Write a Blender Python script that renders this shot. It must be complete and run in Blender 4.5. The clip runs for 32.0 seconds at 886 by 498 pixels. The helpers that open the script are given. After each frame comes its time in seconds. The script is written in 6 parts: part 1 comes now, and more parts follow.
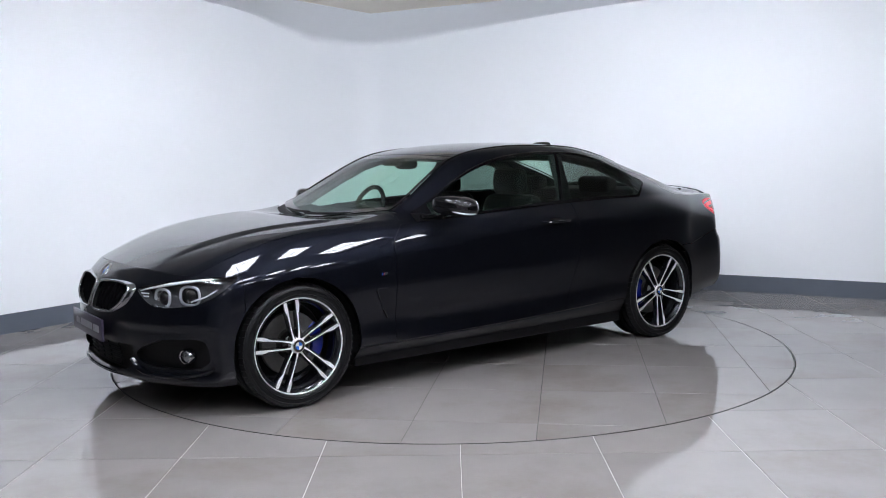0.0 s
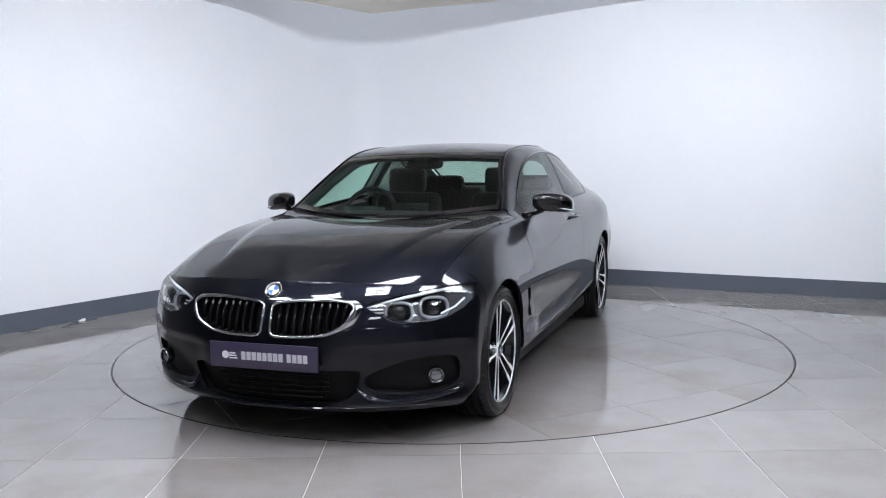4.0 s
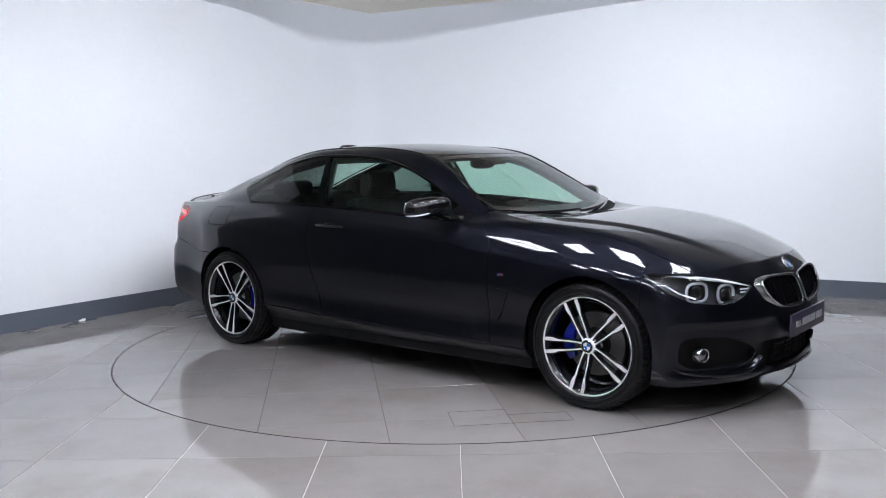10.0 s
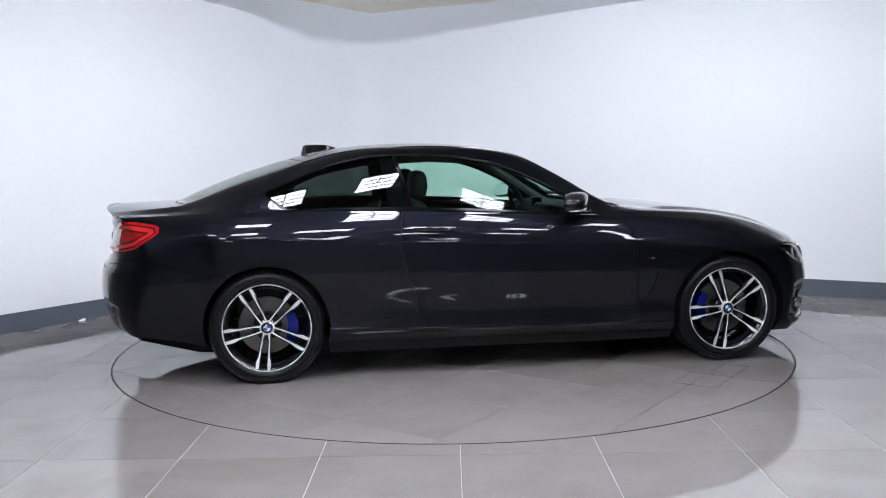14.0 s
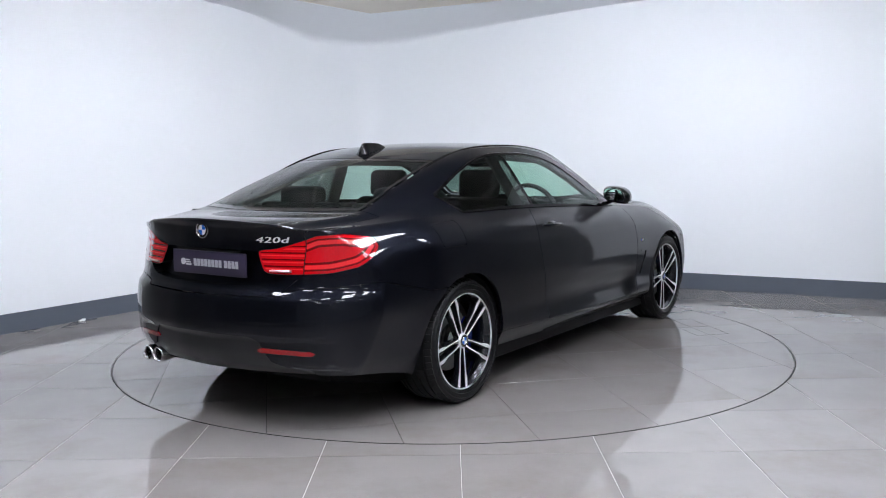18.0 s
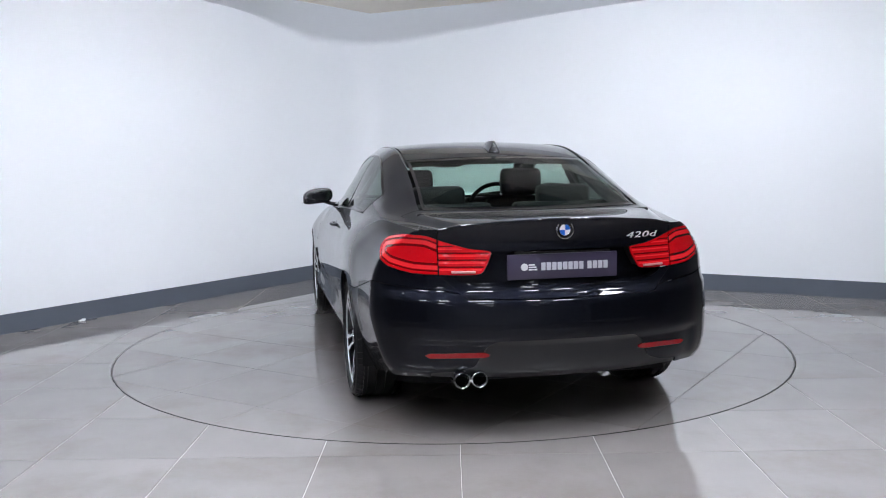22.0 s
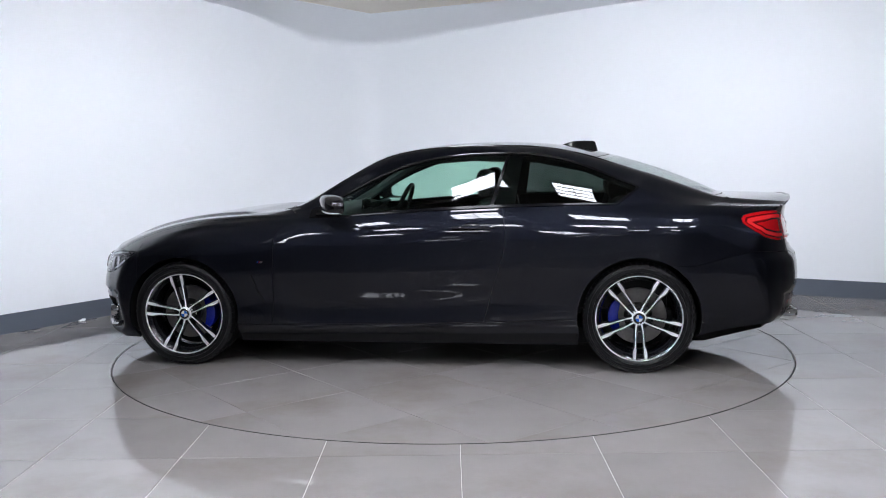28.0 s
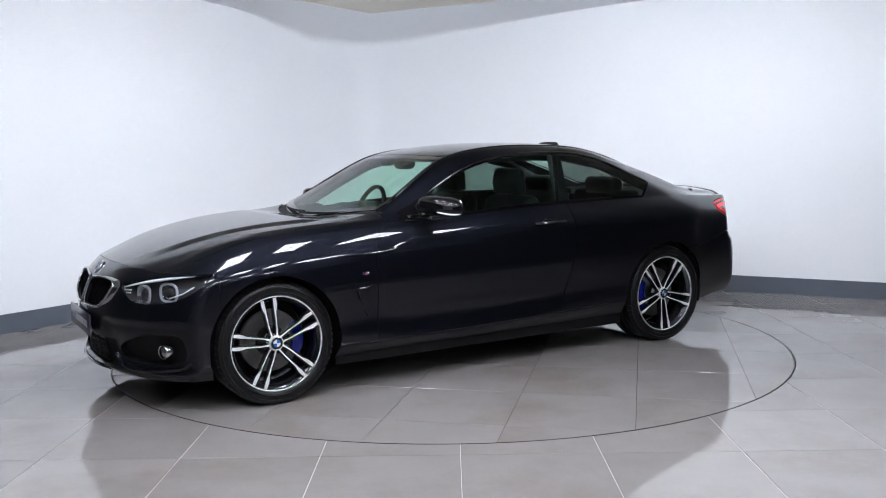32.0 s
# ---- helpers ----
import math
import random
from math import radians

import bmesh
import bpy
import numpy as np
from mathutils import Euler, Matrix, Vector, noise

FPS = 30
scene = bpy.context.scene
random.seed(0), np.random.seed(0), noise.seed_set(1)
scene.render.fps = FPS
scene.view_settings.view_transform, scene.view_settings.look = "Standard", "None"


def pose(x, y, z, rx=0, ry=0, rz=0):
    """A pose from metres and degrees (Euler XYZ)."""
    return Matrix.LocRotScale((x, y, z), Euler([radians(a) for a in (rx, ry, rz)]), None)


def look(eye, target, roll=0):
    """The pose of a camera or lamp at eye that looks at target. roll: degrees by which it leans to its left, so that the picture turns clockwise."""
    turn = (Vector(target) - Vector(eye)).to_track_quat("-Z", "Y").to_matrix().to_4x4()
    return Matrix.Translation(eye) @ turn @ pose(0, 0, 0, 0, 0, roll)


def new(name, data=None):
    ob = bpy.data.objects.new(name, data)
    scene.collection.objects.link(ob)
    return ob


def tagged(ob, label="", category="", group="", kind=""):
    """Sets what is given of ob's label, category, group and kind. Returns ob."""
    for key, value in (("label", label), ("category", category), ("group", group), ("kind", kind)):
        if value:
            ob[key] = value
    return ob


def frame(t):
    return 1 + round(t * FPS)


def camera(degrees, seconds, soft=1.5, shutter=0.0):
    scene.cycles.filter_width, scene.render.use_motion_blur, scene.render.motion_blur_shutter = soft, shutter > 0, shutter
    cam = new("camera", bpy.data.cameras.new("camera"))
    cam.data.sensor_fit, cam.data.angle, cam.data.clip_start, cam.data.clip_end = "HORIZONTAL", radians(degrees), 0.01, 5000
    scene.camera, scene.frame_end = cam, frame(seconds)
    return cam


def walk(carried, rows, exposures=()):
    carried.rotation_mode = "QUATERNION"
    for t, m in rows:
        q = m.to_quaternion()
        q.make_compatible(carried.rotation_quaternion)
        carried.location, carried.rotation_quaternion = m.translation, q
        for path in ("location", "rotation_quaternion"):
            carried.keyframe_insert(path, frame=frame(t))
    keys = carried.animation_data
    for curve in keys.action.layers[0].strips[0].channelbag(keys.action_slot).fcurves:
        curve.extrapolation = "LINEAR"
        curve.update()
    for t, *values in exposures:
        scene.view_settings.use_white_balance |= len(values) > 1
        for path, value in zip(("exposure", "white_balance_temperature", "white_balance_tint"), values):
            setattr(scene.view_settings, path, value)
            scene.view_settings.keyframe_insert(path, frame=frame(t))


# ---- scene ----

# ---- camera: stands still on a tripod ----
cam = camera(52.03, 32.0, soft=1.0, shutter=0.3)
CAM = look((0.0, -6.228, 1.3207), (-0.0499, -0.2627, 0.6765), -0.88)
walk(cam, [(0.0, CAM), (32.0, CAM)])
scene.view_settings.exposure = 0.0

# ---- world: a dim closed hall, almost no light from outside ----
world = bpy.data.worlds.new("world")
scene.world = world
world.use_nodes = True
world.node_tree.nodes["Background"].inputs[0].default_value = (0.8, 0.85, 1.0, 1)
world.node_tree.nodes["Background"].inputs[1].default_value = 0.02

# ---- plan ----
TABLE_R = 2.234          # turntable radius
TILE = 0.615             # floor tile pitch
CEIL = 2.715             # ceiling height
CAR_AT = (0.187, -0.055)  # car's mid-wheelbase on the turntable
LEFT_WALL = ((-4.95, -1.78), (-1.24, 3.538))   # wall lines on the plan
RIGHT_WALL = ((-0.455, 3.679), (6.2, 0.118))


# ---- small tools ----
def link_mesh(name, verts, faces, material=None, parent=None, label="", smooth=True, normals=None):
    me = bpy.data.meshes.new(name)
    me.from_pydata([tuple(v) for v in verts], [], [tuple(f) for f in faces])
    if material:
        me.materials.append(material)
    if smooth:
        me.shade_smooth()
    if normals is not None:
        me.normals_split_custom_set_from_vertices([tuple(n) for n in normals])
    ob = new(name, me)
    if parent:
        ob.parent = parent
    if label:
        ob["label"] = label
    return ob


def part(name, bm, material, parent=None, label="", smooth=True):
    """Links a bmesh as one mesh object under a thing or a part."""
    me = bpy.data.meshes.new(name)
    bm.to_mesh(me)
    bm.free()
    if material:
        me.materials.append(material)
    if smooth:
        me.shade_smooth()
        me.set_sharp_from_angle(angle=radians(38))
    ob = new(name, me)
    if parent:
        ob.parent = parent
    if label:
        ob["label"] = label
    return ob


def box(size, at=(0, 0, 0), bevel=0.0, rot=None, segs=2):
    bm = bmesh.new()
    bmesh.ops.create_cube(bm, size=1.0)
    bmesh.ops.scale(bm, vec=size, verts=bm.verts)
    if bevel:
        bmesh.ops.bevel(bm, geom=bm.edges[:] + bm.verts[:], offset=bevel, segments=segs, affect="EDGES", profile=0.5)
    if rot:
        bmesh.ops.transform(bm, matrix=pose(0, 0, 0, *rot), verts=bm.verts)
    bmesh.ops.translate(bm, vec=at, verts=bm.verts)
    return bm


def lathe(profile, n=48, axis="y", at=(0, 0, 0), closed=False):
    """Turns (radius, along) points round an axis."""
    bm = bmesh.new()
    rings = []
    for i in range(n):
        a = 2 * math.pi * i / n
        ring = []
        for r, h in profile:
            c, s = r * math.cos(a), r * math.sin(a)
            p = {"x": (h, c, s), "y": (s, h, c), "z": (c, s, h)}[axis]
            ring.append(bm.verts.new((p[0] + at[0], p[1] + at[1], p[2] + at[2])))
        rings.append(ring)
    m = len(profile)
    for i in range(n):
        p, q = rings[i], rings[(i + 1) % n]
        for j in range(m if closed else m - 1):
            k = (j + 1) % m
            quad = [p[j], p[k], q[k], q[j]]
            bm.faces.new(quad)
    bmesh.ops.remove_doubles(bm, verts=bm.verts, dist=1e-6)
    bmesh.ops.recalc_face_normals(bm, faces=bm.faces)
    return bm


def merged(*bms):
    out = bms[0]
    for b in bms[1:]:
        me = bpy.data.meshes.new("tmp")
        b.to_mesh(me)
        b.free()
        out.from_mesh(me)
        bpy.data.meshes.remove(me)
    return out


def tube(points, r, n=8, cyclic=False, flat=1.0, taper=0):
    """A round rod along points; taper: how many points from each end it thins over."""
    whole_r, last = r, len(points) - 1
    bm = bmesh.new()
    pts = [Vector(p) for p in points]
    rings = []
    for i, p in enumerate(pts):
        a = pts[i - 1] if (i > 0 or cyclic) else p
        b = pts[(i + 1) % len(pts)] if (i < len(pts) - 1 or cyclic) else p
        d = (b - a).normalized()
        u = d.cross(Vector((0, 0, 1)) if abs(d.z) < 0.9 else Vector((1, 0, 0))).normalized()
        w = u.cross(d)
        r = whole_r * min(1.0, (min(i, last - i) + 0.25) / taper) if taper else whole_r
        rings.append([bm.verts.new(p + u * r * math.cos(2 * math.pi * k / n) + w * r * flat * math.sin(2 * math.pi * k / n)) for k in range(n)])
    m = len(rings)
    for i in range(m if cyclic else m - 1):
        p, q = rings[i], rings[(i + 1) % m]
        for k in range(n):
            bm.faces.new((p[k], p[(k + 1) % n], q[(k + 1) % n], q[k]))
    if not cyclic:
        bm.faces.new(rings[0][::-1])
        bm.faces.new(rings[-1])
    bmesh.ops.recalc_face_normals(bm, faces=bm.faces)
    return bm


# ---- materials ----
def material(name, color, rough=0.5, metal=0.0, coat=0.0, coat_rough=0.03, ior=1.5, trans=0.0, emit=None, emit_strength=0.0,
             grain=0.0, grain_scale=40.0, bump=0.0, bump_scale=200.0, rough_var=0.0, spread=0.0):
    m = bpy.data.materials.new(name)
    m.use_nodes = True
    nt = m.node_tree
    b = nt.nodes["Principled BSDF"]
    b.inputs["Base Color"].default_value = (*color, 1)
    b.inputs["Roughness"].default_value = rough
    b.inputs["Metallic"].default_value = metal
    b.inputs["IOR"].default_value = ior
    b.inputs["Coat Weight"].default_value = coat
    b.inputs["Coat Roughness"].default_value = coat_rough
    b.inputs["Transmission Weight"].default_value = trans
    if emit:
        b.inputs["Emission Color"].default_value = (*emit, 1)
        b.inputs["Emission Strength"].default_value = emit_strength
    geo = None
    if grain or bump or rough_var:
        geo = nt.nodes.new("ShaderNodeTexCoord")
        where = geo.outputs["Object"]
        if spread:
            # every piece takes its own stretch of the pattern
            own = nt.nodes.new("ShaderNodeObjectInfo")
            far = nt.nodes.new("ShaderNodeMath")
            far.operation = "MULTIPLY"
            far.inputs[1].default_value = 37.0
            add = nt.nodes.new("ShaderNodeVectorMath")
            add.operation = "ADD"
            nt.links.new(own.outputs["Random"], far.inputs[0])
            nt.links.new(where, add.inputs[0])
            nt.links.new(far.outputs[0], add.inputs[1])
            where = add.outputs[0]
    if grain or spread:
        hsv = nt.nodes.new("ShaderNodeHueSaturation")
        hsv.inputs["Color"].default_value = (*color, 1)
        val = None
        if grain:
            n1 = nt.nodes.new("ShaderNodeTexNoise")
            n1.inputs["Scale"].default_value = grain_scale
            n1.inputs["Detail"].default_value = 6
            nt.links.new(where, n1.inputs["Vector"])
            mr = nt.nodes.new("ShaderNodeMapRange")
            mr.inputs["To Min"].default_value = 1 - grain
            mr.inputs["To Max"].default_value = 1 + grain
            nt.links.new(n1.outputs["Fac"], mr.inputs["Value"])
            val = mr.outputs["Result"]
        if spread:
            oi = nt.nodes.new("ShaderNodeObjectInfo")
            m2 = nt.nodes.new("ShaderNodeMapRange")
            m2.inputs["To Min"].default_value = 1 - spread
            m2.inputs["To Max"].default_value = 1 + spread
            nt.links.new(oi.outputs["Random"], m2.inputs["Value"])
            if val:
                mu = nt.nodes.new("ShaderNodeMath")
                mu.operation = "MULTIPLY"
                nt.links.new(val, mu.inputs[0])
                nt.links.new(m2.outputs["Result"], mu.inputs[1])
                val = mu.outputs[0]
            else:
                val = m2.outputs["Result"]
        nt.links.new(val, hsv.inputs["Value"])
        nt.links.new(hsv.outputs["Color"], b.inputs["Base Color"])
    if rough_var:
        n3 = nt.nodes.new("ShaderNodeTexNoise")
        n3.inputs["Scale"].default_value = grain_scale * 0.35
        n3.inputs["Detail"].default_value = 5
        nt.links.new(where, n3.inputs["Vector"])
        m3 = nt.nodes.new("ShaderNodeMapRange")
        m3.inputs["From Min"].default_value, m3.inputs["From Max"].default_value = 0.3, 0.7
        m3.inputs["To Min"].default_value = max(0.0, rough - rough_var)
        m3.inputs["To Max"].default_value = rough + rough_var
        nt.links.new(n3.outputs["Fac"], m3.inputs["Value"])
        nt.links.new(m3.outputs["Result"], b.inputs["Roughness"])
    if bump:
        n2 = nt.nodes.new("ShaderNodeTexNoise")
        n2.inputs["Scale"].default_value = bump_scale
        n2.inputs["Detail"].default_value = 3
        nt.links.new(where, n2.inputs["Vector"])
        bp = nt.nodes.new("ShaderNodeBump")
        bp.inputs["Strength"].default_value = bump
        bp.inputs["Distance"].default_value = 0.002
        nt.links.new(n2.outputs["Fac"], bp.inputs["Height"])
        nt.links.new(bp.outputs["Normal"], b.inputs["Normal"])
    return m


WALL = material("white_wall_paint", (0.80, 0.82, 0.84), 0.55, grain=0.02, grain_scale=1.2, bump=0.05, bump_scale=120)
SKIRT = material("grey_skirting_paint", (0.10, 0.115, 0.14), 0.4, grain=0.05, grain_scale=6)
CEILING = material("ceiling_paint", (0.84, 0.79, 0.70), 0.7, grain=0.04, grain_scale=2)
HALL_DARK = material("dark_unseen_wall", (0.05, 0.049, 0.05), 0.7, grain=0.1, grain_scale=0.8)
HALL_ROOF = material("grey_hall_roof", (0.36, 0.34, 0.32), 0.7, grain=0.1, grain_scale=1.5)
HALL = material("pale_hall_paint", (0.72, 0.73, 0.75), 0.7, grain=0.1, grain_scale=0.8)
TILE_M = material("polished_grey_porcelain", (0.268, 0.250, 0.238), 0.006, ior=1.68, grain=0.13, grain_scale=3.2, rough_var=0.006, spread=0.035, bump=0.0015, bump_scale=7)


def stained(mat, stain, scale, most):
    """Lays thin uneven patches of a stain over a material's own colour."""
    nt = mat.node_tree
    base = nt.nodes["Principled BSDF"].inputs["Base Color"]
    under = base.links[0].from_socket
    where = [n for n in nt.nodes if n.type == "TEX_NOISE"][0].inputs["Vector"].links[0].from_socket
    patch = nt.nodes.new("ShaderNodeTexNoise")
    patch.inputs["Scale"].default_value = scale
    patch.inputs["Detail"].default_value = 9
    patch.inputs["Roughness"].default_value = 0.65
    much = nt.nodes.new("ShaderNodeMapRange")
    much.inputs["From Min"].default_value, much.inputs["From Max"].default_value = 0.50, 0.72
    much.inputs["To Max"].default_value = most
    mix = nt.nodes.new("ShaderNodeMix")
    mix.data_type = "RGBA"
    colours = [i for i in mix.inputs if i.type == "RGBA"]
    colours[1].default_value = (*stain, 1)
    nt.links.new(where, patch.inputs["Vector"])
    nt.links.new(patch.outputs["Fac"], much.inputs["Value"])
    nt.links.new(much.outputs["Result"], mix.inputs[0])
    nt.links.new(under, colours[0])
    nt.links.new([o for o in mix.outputs if o.type == "RGBA"][0], base)


stained(TILE_M, (0.17, 0.135, 0.105), 1.3, 0.45)
GROUT = material("pale_grout", (0.48, 0.45, 0.42), 0.7, grain=0.15, grain_scale=30)
GROUT_DARK = material("dark_grout", (0.04, 0.037, 0.034), 0.8, grain=0.2, grain_scale=20)
PAINT = material("blue_black_metallic_paint", (0.0088, 0.0101, 0.0156), 0.38, metal=0.75, coat=1.0, coat_rough=0.012, grain=0.3, grain_scale=900)
PAINT.node_tree.nodes["Principled BSDF"].inputs["Specular IOR Level"].default_value = 0.0
PAINT.node_tree.nodes["Principled BSDF"].inputs["Coat IOR"].default_value = 1.43
PIANO = material("gloss_black_trim", (0.006, 0.006, 0.007), 0.12, coat=0.5)
BLACK = material("matt_black_plastic", (0.008, 0.008, 0.009), 0.55, grain=0.2, grain_scale=60, bump=0.1, bump_scale=500)
RUBBER = material("tyre_rubber", (0.009, 0.009, 0.010), 0.36, grain=0.25, grain_scale=40, bump=0.15, bump_scale=300)
BLACK.node_tree.nodes["Principled BSDF"].inputs["Specular IOR Level"].default_value = 0.15
RUBBER.node_tree.nodes["Principled BSDF"].inputs["Specular IOR Level"].default_value = 0.3
CHROME = material("chrome", (0.85, 0.86, 0.88), 0.12, metal=1.0)
SATIN = material("satin_silver", (0.55, 0.56, 0.58), 0.17, metal=1.0)
ALLOY = material("machined_alloy", (0.92, 0.92, 0.93), 0.38, metal=0.28, grain=0.05, grain_scale=60)
RIMDARK = material("dark_grey_wheel_paint", (0.012, 0.013, 0.017), 0.22, metal=0.3, coat=0.8)
DISC = material("brushed_brake_disc", (0.22, 0.215, 0.21), 0.4, metal=1.0, grain=0.2, grain_scale=60)
CALIPER = material("blue_caliper_paint", (0.007, 0.018, 0.27), 0.25, coat=0.5)

# ---- room: floor, walls, ceiling ----
def clipped_tile(x0, x1, y0, y1, inside):
    """The outline of a tile, cut by the turntable's rim (kept inside or outside), as a ring of points; None when nothing is left."""
    r0 = TABLE_R - 0.006 if inside else TABLE_R + 0.004
    pts = []
    n = 14
    for (ax, ay), (bx, by) in (((x0, y0), (x1, y0)), ((x1, y0), (x1, y1)), ((x1, y1), (x0, y1)), ((x0, y1), (x0, y0))):
        for k in range(n):
            pts.append((ax + (bx - ax) * k / n, ay + (by - ay) * k / n))
    keep = [(math.hypot(*p) < r0) == inside for p in pts]
    if all(keep):
        return [pts[0], pts[n], pts[2 * n], pts[3 * n]]
    if not any(keep):
        return None
    out = []
    m = len(pts)
    for i in range(m):
        p, q = pts[i], pts[(i + 1) % m]
        if keep[i]:
            out.append(p)
        if keep[i] != keep[(i + 1) % m]:
            a, b = (p, q) if keep[i] else (q, p)
            for _ in range(24):
                c = ((a[0] + b[0]) / 2, (a[1] + b[1]) / 2)
                if (math.hypot(*c) < r0) == inside:
                    a = c
                else:
                    b = c
            out.append(a)
    # follow the rim between the two crossings
    full = []
    for i, p in enumerate(out):
        q = out[(i + 1) % len(out)]
        full.append(p)
        if abs(math.hypot(*p) - r0) < 1e-4 and abs(math.hypot(*q) - r0) < 1e-4:
            a0, a1 = math.atan2(p[1], p[0]), math.atan2(q[1], q[0])
            d = (a1 - a0 + math.pi) % (2 * math.pi) - math.pi
            for k in range(1, 12):
                a = a0 + d * k / 12
                full.append((r0 * math.cos(a), r0 * math.sin(a)))
    clean = []
    for p in full:
        if not clean or math.hypot(p[0] - clean[-1][0], p[1] - clean[-1][1]) > 1e-4:
            clean.append(p)
    return clean if len(clean) > 2 else None


def slab(name, ring, z, depth, mat, parent, chamfer=0.0015):
    """A thin tile with chamfered edges from its outline."""
    cx = sum(p[0] for p in ring) / len(ring)
    cy = sum(p[1] for p in ring) / len(ring)
    n = len(ring)
    inner = []
    for x, y in ring:
        d = math.hypot(x - cx, y - cy) or 1
        inner.append((x - (x - cx) / d * chamfer, y - (y - cy) / d * chamfer))
    verts = [(x - cx, y - cy, 0) for x, y in inner] + [(x - cx, y - cy, -chamfer) for x, y in ring] + [(x - cx, y - cy, -depth) for x, y in ring]
    faces = [tuple(range(n))]
    for i in range(n):
        j = (i + 1) % n
        faces += [(n + i, n + j, j, i), (2 * n + i, 2 * n + j, n + j, n + i)]
    ob = link_mesh(name, verts, faces, mat, parent, smooth=False)
    ob.location = (cx, cy, z)
    return ob


def area_ring(ring):
    return 0.5 * abs(sum(a[0] * b[1] - b[0] * a[1] for a, b in zip(ring, ring[1:] + ring[:1])))


def build_floor():
    # bed of the floor with a round hole for the turntable
    n = 96
    verts, faces = [], []
    for i in range(n):
        a = 2 * math.pi * i / n
        c, s = math.cos(a), math.sin(a)
        k = 9.5 / max(abs(c), abs(s))
        verts += [(TABLE_R + 0.004) * np.array((c, s, 0)), k * np.array((c, s, 0)), (TABLE_R + 0.004) * np.array((c, s, 0)) + np.array((0, 0, -0.12))]
    for i in range(n):
        j = (i + 1) % n
        faces += [(3 * i, 3 * i + 1, 3 * j + 1, 3 * j), (3 * i + 2, 3 * i, 3 * j, 3 * j + 2)]
    verts = [(v[0], v[1], v[2] - 0.002) for v in verts]
    floor = link_mesh("floor", verts, faces, GROUT, smooth=False)
    tagged(floor, "polished grey porcelain tile floor with pale joints", "floor", kind="structure")
    g = 0.0017
    x_off, y_off = 0.031, -2.382
    for i in range(-9, 10):
        for j in range(-11, 13):
            x0, y0 = x_off + i * TILE, y_off + j * TILE
            if y0 > 1.44 * x0 + 6.2 or y0 > -0.53 * x0 + 4.2 or abs(x0) > (5.6 if j > -4 else 4.0):
                continue
            ring = clipped_tile(x0 + g, x0 + TILE - g, y0 + g, y0 + TILE - g, False)
            if ring and area_ring(ring) > 0.002:
                slab("tile", ring, 0.0, 0.009, TILE_M, floor)
    return floor


def build_turntable():
    table = link_mesh("turntable", *disc_mesh(TABLE_R - 0.004, -0.003, 0.11), GROUT_DARK, smooth=False)
    tagged(table, "round tiled turntable set flush in the floor", "turntable")
    g = 0.0010
    turn = radians(46)          # the table's tiles lie across the car
    across = lambda a, b: (a * math.cos(turn) - b * math.sin(turn), a * math.sin(turn) + b * math.cos(turn))
    for i in range(-5, 5):
        for j in range(-5, 5):
            x0, y0 = i * TILE + 0.03, j * TILE + 0.04
            ring = clipped_tile(x0 + g, x0 + TILE - g, y0 + g, y0 + TILE - g, True)
            if ring and area_ring(ring) > 0.002:
                ring = [across(*p) for p in ring]
                slab("tile", ring, 0.0, 0.008, TILE_M, table)
    # two small cover tiles near the rim, with dark joints
    for a0, a1, b0, b1 in ((-0.26, 0.03, -1.95, -1.71), (0.03, 0.33, -1.95, -1.806)):
        for p, q in (((a0, b0), (a1, b0)), ((a1, b0), (a1, b1)), ((a1, b1), (a0, b1)), ((a0, b1), (a0, b0))):
            m = ((p[0] + q[0]) / 2, (p[1] + q[1]) / 2)
            length = math.hypot(q[0] - p[0], q[1] - p[1])
            strip = box((length, 0.0028, 0.0008))
            at = across(*m)
            bmesh.ops.transform(strip, matrix=pose(at[0], at[1], 0.0004, 0, 0, 46 + math.degrees(math.atan2(q[1] - p[1], q[0] - p[0]))), verts=strip.verts)
            part("cover_joint", strip, GROUT_DARK, table, smooth=False)
    # thin steel trim round the edge
    part("rim_trim", lathe([(TABLE_R - 0.005, -0.05), (TABLE_R - 0.005, 0.0005), (TABLE_R - 0.0015, 0.0005), (TABLE_R - 0.0015, -0.05)], 160, "z"), DARKSTEEL, table, "thin dark steel edge trim")
    return table


def disc_mesh(r, z, depth, n=128):
    verts = [(r * math.cos(2 * math.pi * i / n), r * math.sin(2 * math.pi * i / n), z) for i in range(n)]
    verts += [(v[0], v[1], z - depth) for v in verts]
    faces = [tuple(range(n))] + [(n + i, n + (i + 1) % n, (i + 1) % n, i) for i in range(n)] + [tuple(range(2 * n - 1, n - 1, -1))]
    return verts, faces


DARKSTEEL = material("dark_steel", (0.022, 0.020, 0.018), 0.5, metal=0.5)


def wall_path():
    """Plan of the two white walls, with the rounded corner between them."""
    a, b = (Vector(p) for p in LEFT_WALL)
    c, d = (Vector(p) for p in RIGHT_WALL)
    corner = Vector((-0.955, 3.947))
    # the white walls end out of view, where added dark ones carry on
    a, d = a + (b - a) * 0.36, c + (d - c) * 0.65
    pts = [a, b]
    for k in range(1, 12):
        t = k / 12
        pts.append(b * (1 - t) ** 2 + corner * 2 * t * (1 - t) + c * t * t)
    return pts + [c, d]


